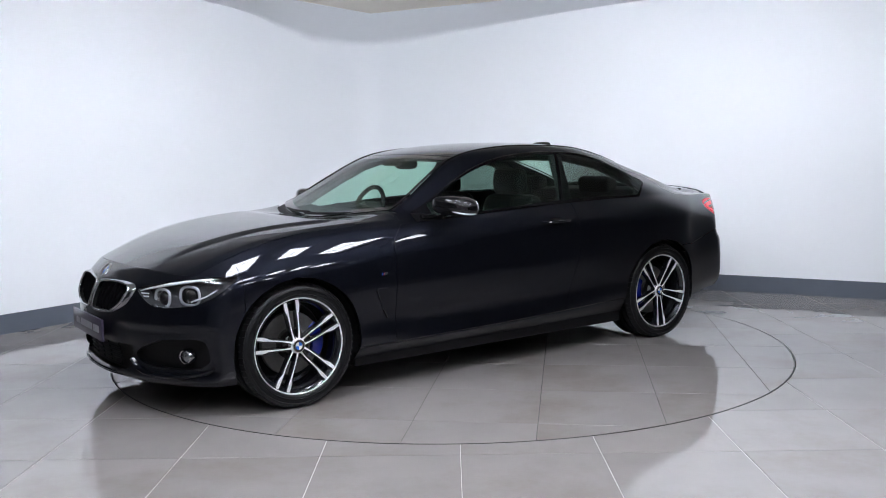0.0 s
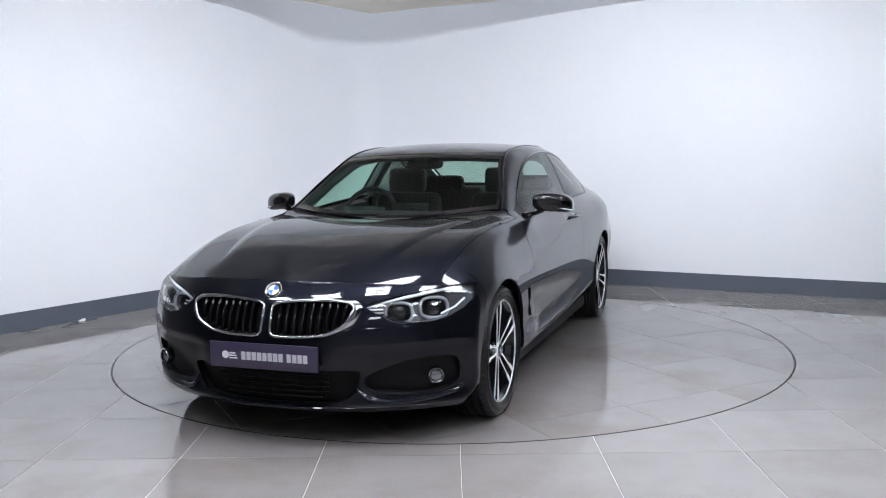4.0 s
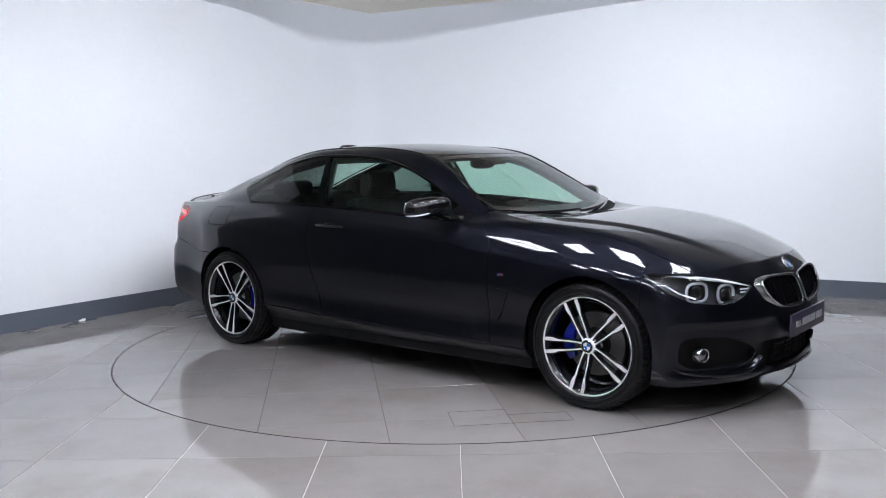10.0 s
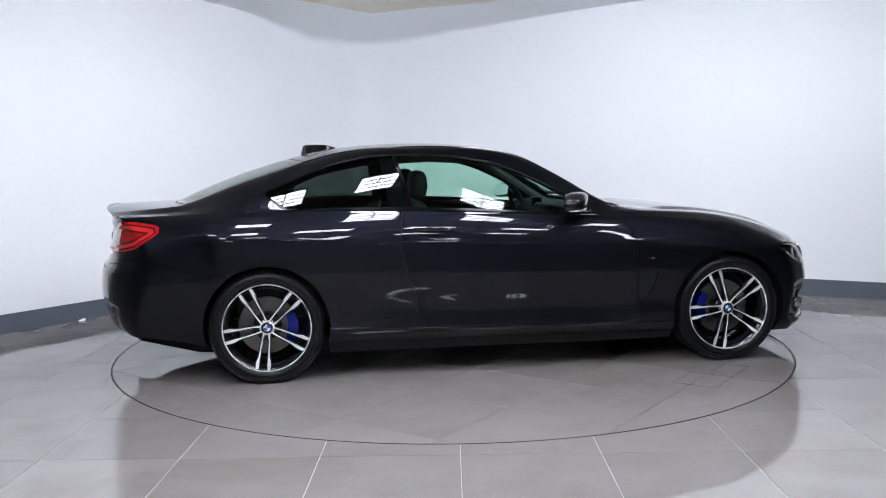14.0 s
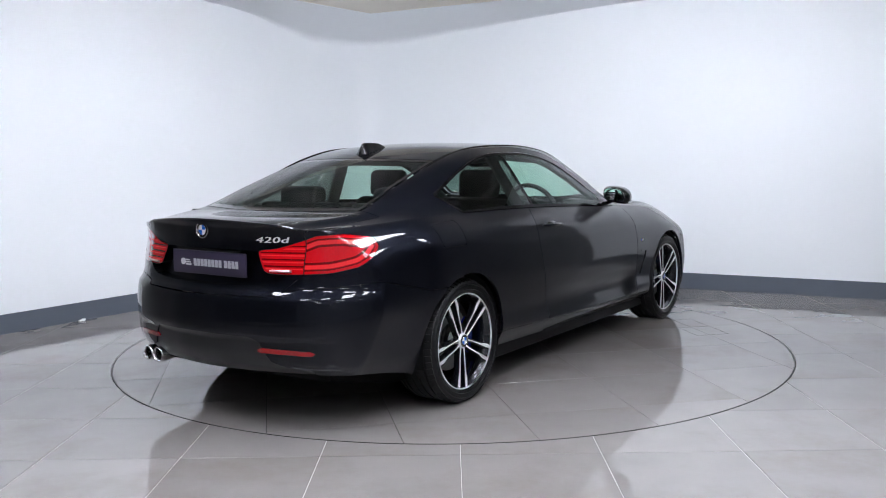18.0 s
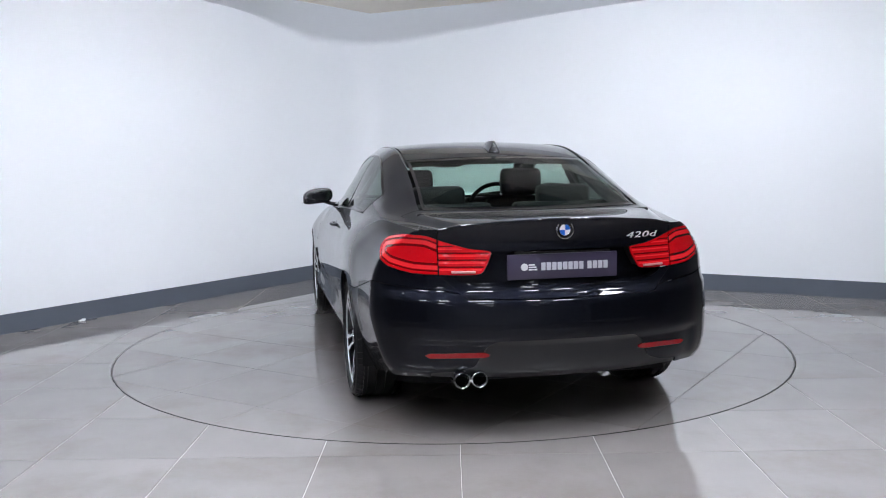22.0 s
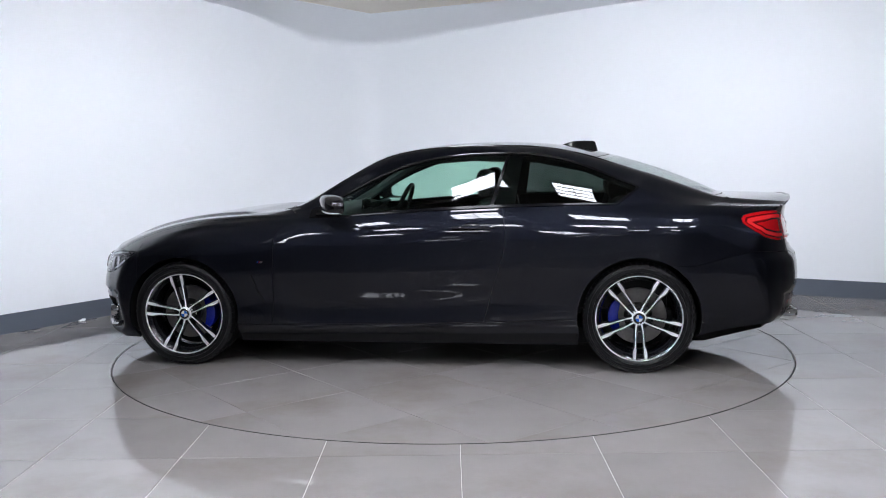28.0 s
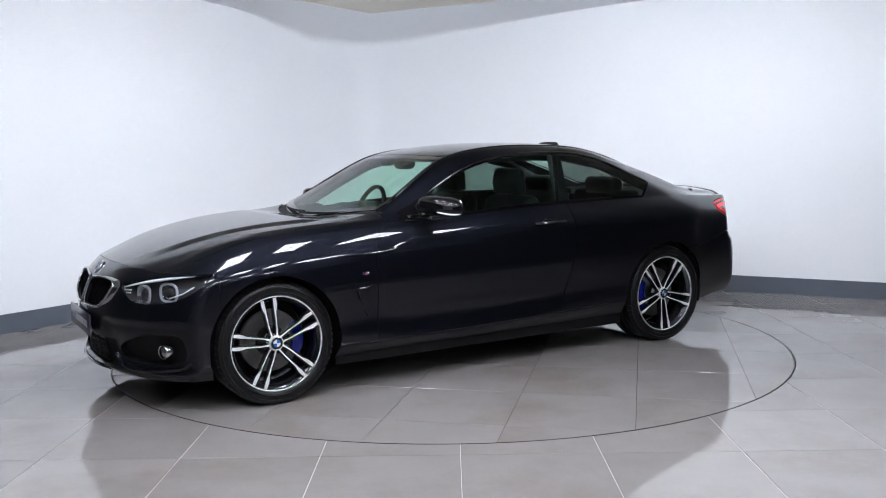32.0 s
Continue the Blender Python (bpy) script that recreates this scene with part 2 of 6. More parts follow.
def extrude_plan(name, pts, z0, z1, thick, mat, label, category, offset=0.0):
    """A wall of that thickness along a plan line; the room lies on the line's right."""
    verts, faces = [], []
    n = len(pts)
    for i, p in enumerate(pts):
        d = ((pts[min(i + 1, n - 1)] - p).normalized() + (p - pts[max(i - 1, 0)]).normalized()).normalized()
        side = Vector((-d.y, d.x))
        f = p - side * offset
        k = p - side * offset + side * thick
        verts += [(f.x, f.y, z0), (f.x, f.y, z1), (k.x, k.y, z1), (k.x, k.y, z0)]
    for i in range(n - 1):
        o, q = 4 * i, 4 * i + 4
        for k in range(4):
            m = (k + 1) % 4
            faces.append((o + k, q + k, q + m, o + m))
    faces += [(0, 1, 2, 3), (4 * n - 1, 4 * n - 2, 4 * n - 3, 4 * n - 4)]
    ob = link_mesh(name, verts, faces, mat, smooth=True)
    ob.data.set_sharp_from_angle(angle=radians(30))
    return tagged(ob, label, category, kind="structure")


# lower edge of the shadow band, shaped as a slope: (distance from corner, height)
shade_left = [(0.0, 2.455), (0.30, 2.462), (0.70, 2.545), (1.07, 2.645), (1.41, 2.690), (1.75, 2.705)]
shade_right = [(0.0, 2.475), (0.60, 2.537), (1.25, 2.600), (1.85, 2.648), (2.45, 2.685), (3.2, 2.700), (4.0, 2.708)]


def shade_path(path):
    """Points along the walls with the height at which the added shade slope springs from them; it climbs away from the
    corner.
    """
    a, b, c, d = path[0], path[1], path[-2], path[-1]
    out = [(b + (a - b).normalized() * l, np.interp(l, *zip(*shade_left))) for l in np.arange(1.75, 0.02, -0.125)]
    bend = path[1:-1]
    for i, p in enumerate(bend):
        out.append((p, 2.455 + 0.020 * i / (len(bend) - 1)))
    out += [(c + (d - c).normalized() * l, np.interp(l, *zip(*shade_right))) for l in np.arange(0.2, 4.01, 0.2)]
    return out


def build_shade_slope(path):
    """An added slope from the walls to the ceiling, hollow at its foot; its downward lean shapes the shadow band."""
    way = shade_path(path)
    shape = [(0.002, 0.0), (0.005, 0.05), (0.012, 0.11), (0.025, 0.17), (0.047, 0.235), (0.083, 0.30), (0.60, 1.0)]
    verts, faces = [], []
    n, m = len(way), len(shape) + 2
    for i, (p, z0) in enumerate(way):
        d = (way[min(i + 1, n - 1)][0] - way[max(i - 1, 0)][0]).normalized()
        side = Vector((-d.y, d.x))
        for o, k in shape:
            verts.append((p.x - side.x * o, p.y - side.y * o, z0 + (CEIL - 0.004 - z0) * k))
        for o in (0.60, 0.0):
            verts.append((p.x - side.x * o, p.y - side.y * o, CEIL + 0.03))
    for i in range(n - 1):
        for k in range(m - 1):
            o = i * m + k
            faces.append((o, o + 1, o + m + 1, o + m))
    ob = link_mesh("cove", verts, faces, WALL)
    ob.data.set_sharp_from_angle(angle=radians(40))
    tagged(ob, "white added slope that gives the shaded band atop the walls", "cove", kind="structure")


def build_room():
    path = wall_path()
    extrude_plan("wall_white", path, -0.02, CEIL + 0.05, 0.12, WALL, "tall smooth white studio walls with a rounded corner", "wall")
    build_shade_slope(path)
    extrude_plan("baseboard", path, 0.0, 0.148, 0.025, SKIRT, "blue-grey painted skirting board along white walls", "skirting board", offset=0.012)
    # plain unseen walls that close the hall behind the camera, toned for the car's reflections
    extrude_plan("wall_hall", [Vector((6.2, -9.0)), Vector((-4.95, -9.0))], -0.02, CEIL + 0.05, 0.12, HALL, "plain unseen hall wall, pale for the car's reflections", "wall")
    # sides made near-black so that the car's flanks mirror little light
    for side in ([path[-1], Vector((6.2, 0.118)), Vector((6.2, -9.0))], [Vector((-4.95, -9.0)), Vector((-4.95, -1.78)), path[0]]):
        extrude_plan("wall_side", side, -0.02, CEIL + 0.05, 0.12, HALL_DARK, "plain unseen hall wall, dark to keep the car's reflections dark", "wall")
    bm = box((12.4, 3.4, 0.08), (0.5, 3.3, CEIL + 0.04))
    tagged(part("ceiling", bm, CEILING, smooth=False), "plain cream ceiling", "ceiling", kind="structure")
    # in front of it the hall's grey roof on steel beams
    roof = box((12.4, 11.0, 0.08), (0.5, -3.90, CEIL + 0.24))
    roof = merged(roof, box((12.4, 0.04, 0.30), (0.5, 1.578, CEIL + 0.13)))
    for x in (-4.4, -2.9, -1.5, 0.0, 1.5, 2.9, 4.4):
        roof = merged(roof, box((0.10, 10.9, 0.14), (x, -3.90, CEIL + 0.13)))
    for y in (-0.3, -3.4, -6.3):
        roof = merged(roof, box((12.3, 0.14, 0.05), (0.5, y, CEIL + 0.03)))
    tagged(part("ceiling_hall", roof, HALL_ROOF, smooth=False), "grey hall roof with steel beams under it", "ceiling", kind="structure")


WASH, PANEL = 55.0, 29.0


def ceiling_light(at, size, strength):
    """A square louvred panel light hung under the ceiling."""
    root = new("ceiling_light")
    w, d = size
    frame_bm = merged(box((w + 0.05, 0.025, 0.06), (0, d / 2 + 0.0125, -0.03)), box((w + 0.05, 0.025, 0.06), (0, -d / 2 - 0.0125, -0.03)),
                      box((0.025, d, 0.06), (w / 2 + 0.0125, 0, -0.03)), box((0.025, d, 0.06), (-w / 2 - 0.0125, 0, -0.03)), box((w, d, 0.008), (0, 0, -0.004)))
    part("frame", frame_bm, BODY_GREY, root, smooth=False)
    part("diffuser", box((w, d, 0.008), (0, 0, -0.030)), lamp_material(strength), root, "glowing white diffuser", smooth=False)
    for k in (1, 2, 3):
        part("louvre", box((w, 0.008, 0.016), (0, -d / 2 + d * k / 4, -0.045)), BODY_GREY, root, smooth=False)
    part("louvre", box((0.010, d, 0.016), (0, 0, -0.046)), BODY_GREY, root, smooth=False)
    root.matrix_basis = pose(*at)
    part("hanger", tube([(0, 0, 0), (0, 0, CEIL + 0.205 - at[2])], 0.012, 8), BODY_GREY, root)
    return tagged(root, "square ceiling light panel with cross louvres, switched on", "ceiling light", "ceiling light panels")


def added_wall_lamp(at, width, strength, rz, tilt=30):
    """An added, unseen strip light turned down at the white wall to brighten it; its back and lower edge are closed to
    keep it out of the car's reflections.
    """
    root = new("added_wall_lamp")
    m = pose(0, 0, 0, -tilt)

    def turned(bm):
        bmesh.ops.transform(bm, matrix=m, verts=bm.verts)
        return bm
    hood = merged(box((width + 0.04, 0.012, 0.26), (0, -0.10, -0.01)), box((width + 0.04, 0.17, 0.012), (0, -0.02, 0.115)), box((width + 0.04, 0.26, 0.012), (0, 0.03, -0.135)),
                  box((0.012, 0.26, 0.25), (width / 2 + 0.02, 0.03, -0.01)), box((0.012, 0.26, 0.25), (-width / 2 - 0.02, 0.03, -0.01)))
    part("hood", turned(hood), BODY_GREY, root, "dark hood open towards the wall", smooth=False)
    part("tube", turned(box((width, 0.03, 0.18), (0, -0.075, -0.01))), lamp_material(strength), root, "glowing strip", smooth=False)
    root.matrix_basis = pose(*at, 0, 0, rz)
    part("hanger", tube([(0, -0.04, 0.06), (0, -0.04, CEIL + 0.205 - at[2])], 0.012, 8), BODY_GREY, root)
    return tagged(root, "added unseen hooded strip light that brightens the white wall", "wall washer", "wall washers")


BODY_GREY = material("grey_lamp_housing", (0.12, 0.12, 0.12), 0.5, grain=0.1, grain_scale=20)
LAMPS = {}


def lamp_material(strength):
    if strength not in LAMPS:
        LAMPS[strength] = material("lit_diffuser", (0.9, 0.9, 0.9), 0.5, emit=(0.945, 0.985, 1.10), emit_strength=strength)
    return LAMPS[strength]


build_floor()
TABLE = build_turntable()
build_room()
LAMP_Z = 2.53
# added lamps out of view, strengths set to even out the white walls
for lx, ly, rz, k in ((-2.2, -2.3, 55, 0.66), (-1.5, -1.3, 55, 0.80), (-0.82, -0.75, 50, 1.72), (0.0, -0.42, 13, 1.95), (1.0, -0.55, -28, 1.68), (2.1, -0.85, -28, 0.80), (3.2, -1.2, -28, 0.54)):
    added_wall_lamp((lx, ly, LAMP_Z), 1.0, WASH * k, rz)
# louvred panels over the near half of the hall
for ly, xs in ((-1.6, (-1.20, -0.20, 0.80, 1.80)), (-2.7, (-2.1, -1.2, -0.3, 0.6, 1.5, 2.4)), (-4.0, (-1.8, -0.9, 0.0, 0.9, 1.8)), (-5.6, (-1.6, 0.0, 1.6)), (-7.6, (-1.8, 0.0, 1.8))):
    for lx in xs:
        ceiling_light((lx, ly, LAMP_Z), (0.42, 0.30), PANEL * (1.45 if -4.5 < ly < -2 else 1.2))
# a scrap of white plastic at the foot of the skirting
scrap = merged(box((0.05, 0.022, 0.012), (0, 0, 0.006), 0.003), box((0.018, 0.030, 0.008), (0.022, 0.004, 0.014), 0.003, (0, 20, 25)))
tagged(part("plastic_scrap", scrap, WALL), "small scrap of white plastic lying against grey skirting", "scrap").matrix_basis = pose(-2.985, 0.975, 0.0, 0, 0, 55)

# ---- car body: lofted from a few section curves ----
# car space: x forward from mid-wheelbase, y to the left, z up
def curve(xs, ys):
    """A smooth monotone curve through few values."""
    x, y = np.array(xs, float), np.array(ys, float)
    h, d = np.diff(x), np.diff(y) / np.diff(x)
    m = np.zeros_like(y)
    for i in range(1, len(x) - 1):
        if d[i - 1] * d[i] > 0:
            w1, w2 = 2 * h[i] + h[i - 1], h[i] + 2 * h[i - 1]
            m[i] = (w1 + w2) / (w1 / d[i - 1] + w2 / d[i])
    m[0], m[-1] = d[0], d[-1]

    def f(q):
        q = np.clip(np.asarray(q, float), x[0], x[-1])
        i = np.clip(np.searchsorted(x, q) - 1, 0, len(x) - 2)
        t = (q - x[i]) / h[i]
        return ((1 + 2 * t) * (1 - t) ** 2 * y[i] + t * (1 - t) ** 2 * h[i] * m[i] + t * t * (3 - 2 * t) * y[i + 1] + t * t * (t - 1) * h[i] * m[i + 1])
    return f


X_FRONT, X_REAR = 2.22, -2.47
# front and rear faces: how far they lean back with height and sideways
nose_z = curve([0.14, 0.17, 0.20, 0.27, 0.35, 0.43, 0.52, 0.60, 0.665, 0.705, 0.75, 0.80], [2.10, 2.15, 2.18, 2.185, 2.20, 2.215, 2.205, 2.18, 2.145, 2.11, 2.06, 1.98])
nose_y = curve([0.0, 0.10, 0.27, 0.40, 0.50, 0.57, 0.65, 0.73, 0.79, 0.84, 0.87, 0.90], [0.0, 0.0022, 0.022, 0.052, 0.092, 0.128, 0.175, 0.237, 0.298, 0.350, 0.395, 0.50])
tail_z = curve([0.20, 0.27, 0.33, 0.40, 0.52, 0.60, 0.662, 0.684, 0.80, 0.90, 0.97, 1.00, 1.03], [-2.29, -2.385, -2.438, -2.456, -2.460, -2.454, -2.437, -2.414, -2.390, -2.372, -2.382, -2.394, -2.398])
tail_y = curve([0.0, 0.10, 0.26, 0.45, 0.57, 0.68, 0.75, 0.79, 0.82, 0.845, 0.865, 0.90], [0.0, 0.0030, 0.028, 0.075, 0.118, 0.180, 0.239, 0.280, 0.318, 0.358, 0.405, 0.54])

# key lines of the sections, from the sill (0) over the shoulder (4), belt (5) and roof rail (6, 7) to the centre line (8)
KY = [
    curve([-2.47, -2.2, -1.75, -1.0, 0.0, 0.9, 1.7, 2.0, 2.22], [0.76, 0.78, 0.79, 0.798, 0.80, 0.80, 0.80, 0.81, 0.80]),
    curve([-2.47, -2.2, -1.75, -1.0, -0.5, 0.5, 1.0, 1.7, 2.0, 2.22], [0.800, 0.820, 0.848, 0.882, 0.880, 0.878, 0.884, 0.875, 0.868, 0.855]),
    curve([-2.47, -2.2, -1.9, -1.4, -1.0, -0.5, 0.5, 0.95, 1.4, 1.75, 2.0, 2.22], [0.832, 0.850, 0.874, 0.896, 0.889, 0.878, 0.874, 0.884, 0.902, 0.895, 0.882, 0.868]),
    curve([-2.47, -2.2, -1.9, -1.4, -1.0, -0.5, 0.0, 0.5, 0.95, 1.4, 1.75, 2.0, 2.22], [0.856, 0.873, 0.892, 0.910, 0.905, 0.897, 0.893, 0.892, 0.897, 0.908, 0.900, 0.888, 0.872]),
    curve([-2.47, -2.2, -1.9, -1.4, -1.0, -0.5, 0.0, 0.5, 0.9, 1.4, 1.8, 2.22], [0.800, 0.840, 0.870, 0.890, 0.888, 0.878, 0.872, 0.868, 0.870, 0.876, 0.872, 0.860]),
    curve([-2.47, -2.2, -2.0, -1.7, -1.4, -1.0, -0.5, 0.0, 0.4, 0.7, 1.0, 1.4, 1.8, 2.05, 2.22], [0.64, 0.70, 0.732, 0.760, 0.778, 0.797, 0.80, 0.797, 0.79, 0.785, 0.782, 0.778, 0.776, 0.784, 0.785]),
    curve([-2.47, -2.0, -1.8, -1.6, -1.41, -1.2, -0.8, -0.4, 0.0, 0.2, 0.35, 0.5, 0.65, 0.8, 1.0, 1.4, 1.8, 2.0, 2.22], [0.57, 0.655, 0.676, 0.692, 0.690, 0.660, 0.616, 0.608, 0.622, 0.645, 0.673, 0.703, 0.735, 0.742, 0.71, 0.685, 0.665, 0.645, 0.61]),
    curve([-2.47, -2.2, -1.95, -1.75, -1.5, -1.25, -1.1, -0.8, -0.4, -0.1, 0.0, 0.145, 0.3, 0.5, 0.71, 0.85, 1.0, 1.4, 1.8, 2.22], [0.45, 0.55, 0.578, 0.566, 0.548, 0.536, 0.532, 0.530, 0.528, 0.530, 0.531, 0.535, 0.575, 0.632, 0.688, 0.655, 0.58, 0.50, 0.43, 0.38]),
]
KZ = [
    curve([-2.47, -2.2, -1.75, -1.0, 0.9, 1.7, 2.0, 2.22], [0.285, 0.245, 0.195, 0.190, 0.178, 0.165, 0.160, 0.165]),
    curve([-2.47, -2.2, -1.75, -1.0, -0.5, 0.0, 1.0, 1.7, 2.22], [0.35, 0.33, 0.31, 0.315, 0.298, 0.283, 0.268, 0.25, 0.24]),
    curve([-2.47, -1.75, -1.0, 1.0, 1.7, 2.22], [0.45, 0.44, 0.43, 0.41, 0.38, 0.36]),
    curve([-2.47, -1.9, -1.4, -0.5, 0.5, 1.4, 1.8, 2.22], [0.60, 0.63, 0.66, 0.62, 0.60, 0.61, 0.56, 0.51]),
    curve([-2.47, -2.2, -1.9, -1.4, -1.0, -0.5, 0.5, 0.9, 1.4, 1.8, 2.0, 2.22], [0.83, 0.85, 0.86, 0.85, 0.81, 0.785, 0.765, 0.765, 0.755, 0.735, 0.71, 0.66]),
    curve([-2.47, -2.2, -2.0, -1.7, -1.4, -1.0, -0.5, 0.0, 0.4, 0.7, 1.0, 1.4, 1.8, 2.05, 2.22], [0.965, 0.972, 0.978, 0.985, 0.990, 0.987, 0.975, 0.952, 0.928, 0.915, 0.898, 0.863, 0.803, 0.748, 0.712]),
    curve([-2.47, -2.0, -1.8, -1.6, -1.41, -1.2, -1.02, -0.85, -0.68, -0.4, -0.17, 0.0, 0.17, 0.31, 0.45, 0.62, 0.75, 1.0, 1.4, 1.8, 2.0, 2.22], [0.966, 0.996, 1.014, 1.040, 1.088, 1.180, 1.248, 1.288, 1.303, 1.300, 1.275, 1.238, 1.172, 1.100, 1.025, 0.955, 0.942, 0.934, 0.904, 0.856, 0.806, 0.720]),
    curve([-2.47, -2.2, -1.95, -1.86, -1.75, -1.5, -1.25, -1.149, -0.8, -0.4, -0.1, 0.0, 0.145, 0.3, 0.5, 0.71, 0.85, 1.0, 1.4, 1.8, 2.0, 2.22], [0.986, 1.008, 1.026, 1.048, 1.078, 1.157, 1.238, 1.272, 1.340, 1.350, 1.332, 1.318, 1.290, 1.205, 1.090, 0.970, 0.950, 0.942, 0.914, 0.864, 0.820, 0.734]),
    curve([-2.47, -2.42, -2.35, -2.2, -2.06, -1.97, -1.9, -1.71, -1.51, -1.27, -1.16, -0.93, -0.74, -0.55, -0.36, -0.17, 0.02, 0.2, 0.405, 0.595, 0.787, 0.9, 0.978, 1.17, 1.36, 1.53, 1.80, 2.0, 2.22],
          [1.010, 1.016, 1.017, 1.016, 1.020, 1.044, 1.075, 1.146, 1.215, 1.286, 1.314, 1.354, 1.370, 1.376, 1.374, 1.362, 1.338, 1.302, 1.195, 1.085, 0.982, 0.932, 0.940, 0.932, 0.916, 0.896, 0.864, 0.824, 0.740]),
]


def eased(f, w):
    """The curve with its bends rounded over a width w, less near its ends."""
    def g(q):
        e = max(0.0, min(w, (X_FRONT - q) / 2, (q - X_REAR) / 2))
        return sum(k * float(f(q + e * o)) for k, o in ((0.0625, -2), (0.25, -1), (0.375, 0), (0.25, 1), (0.0625, 2)))
    return g


KY = [eased(f, 0.10 if k > 4 else 0.05) for k, f in enumerate(KY)]
KZ = [eased(f, 0.085 if k > 5 else 0.05) for k, f in enumerate(KZ[:8])] + [eased(KZ[8], 0.018)]


def catmull(P, n, after):
    """Centripetal spline through points, n steps in each span; after: the point that the last span heads for."""
    out = []
    P = [2 * P[0] - P[1]] + list(P) + [after]
    t = [0.0]
    for a, b in zip(P, P[1:]):
        t.append(t[-1] + max(np.linalg.norm(b - a), 1e-4) ** 0.5)
    for i in range(1, len(P) - 2):
        for q in np.arange(n[i - 1]) / n[i - 1]:
            s = t[i] + q * (t[i + 1] - t[i])
            A1 = (t[i] - s) / (t[i] - t[i - 1]) * P[i - 1] + (s - t[i - 1]) / (t[i] - t[i - 1]) * P[i]
            A2 = (t[i + 1] - s) / (t[i + 1] - t[i]) * P[i] + (s - t[i]) / (t[i + 1] - t[i]) * P[i + 1]
            A3 = (t[i + 2] - s) / (t[i + 2] - t[i + 1]) * P[i + 1] + (s - t[i + 1]) / (t[i + 2] - t[i + 1]) * P[i + 2]
            B1 = (t[i + 1] - s) / (t[i + 1] - t[i - 1]) * A1 + (s - t[i - 1]) / (t[i + 1] - t[i - 1]) * A2
            B2 = (t[i + 2] - s) / (t[i + 2] - t[i]) * A2 + (s - t[i]) / (t[i + 2] - t[i]) * A3
            out.append((t[i + 1] - s) / (t[i + 1] - t[i]) * B1 + (s - t[i]) / (t[i + 1] - t[i]) * B2)
    return out


def crown(K, n):
    """From the belt over the roof rail to the centre line, never bulging past its key points."""
    y, z = [k[0] for k in K], [k[1] for k in K]
    f = curve([-y[2], 0.0] + y[:-1][::-1], [z[2], z[3]] + z[:-1][::-1])
    out = []
    for i in range(len(K) - 1):
        for q in np.arange(n[i]) / n[i]:
            w = y[i] + (y[i + 1] - y[i]) * q
            out.append(np.array((w, float(f(w)))))
    return out + [np.array((0.0, z[-1]))]


STEPS = (5, 10, 8, 12, 12, 10, 10, 14)      # grid steps between the nine key lines
V_LINE = np.concatenate([[0], np.cumsum(STEPS)])


def row_value():
    """Key-line coordinate (0 to 8) of each grid row."""
    v = []
    for k, n in enumerate(STEPS):
        v += [k + q / n for q in range(n)]
    return np.array(v + [8.0])


def ramp(q, a, b):
    t = np.clip((q - a) / (b - a), 0, 1)
    return t * t * (3 - 2 * t)


def face_front(y, z):
    """The nose, with the ledge over its side intakes."""
    w = np.abs(y)
    ledge = (1 - ramp(z, 0.452, 0.474)) * ramp(z, 0.205, 0.24) * ramp(w, 0.30, 0.42) * (1 - ramp(w, 0.81, 0.87))
    return nose_z(z) - nose_y(w) - 0.018 * ledge


def face_rear(y, z):
    """The tail, with the ledge over the reflectors and the lower insert."""
    w = np.abs(y)
    ledge = (1 - ramp(z, 0.450, 0.474)) * (1 - ramp(w, 0.66, 0.74))
    return tail_z(z) + tail_y(w) + 0.017 * ledge


ROW = row_value()


def body_section(xs):
    K = [np.array((KY[k](xs), KZ[k](xs))) for k in range(8)] + [np.array((0.0, KZ[8](xs)))]
    P = np.array(catmull(K[:6], STEPS[:5], K[6]) + crown(K[5:], STEPS[5:]))
    # the shoulder rolls over under the windows
    swell = 0.013 * float(ramp(xs, -1.95, -1.4)) * (1 - float(ramp(xs, 0.55, 1.0)))
    P[:, 0] = np.maximum(P[:, 0], 0) + swell * np.sin(math.pi * np.clip(ROW - 4.0, 0, 1) ** 1.15)
    x = np.full(len(P), xs)
    w = ramp(xs, 1.35, X_FRONT) if xs > 0 else 0
    if w:
        x = x + w * (face_front(P[:, 0], P[:, 1]) - X_FRONT)
    w = ramp(-xs, 1.5, -X_REAR) if xs < 0 else 0
    if w:
        x = x + w * (face_rear(P[:, 0], P[:, 1]) - X_REAR)
    return np.column_stack([x, P])


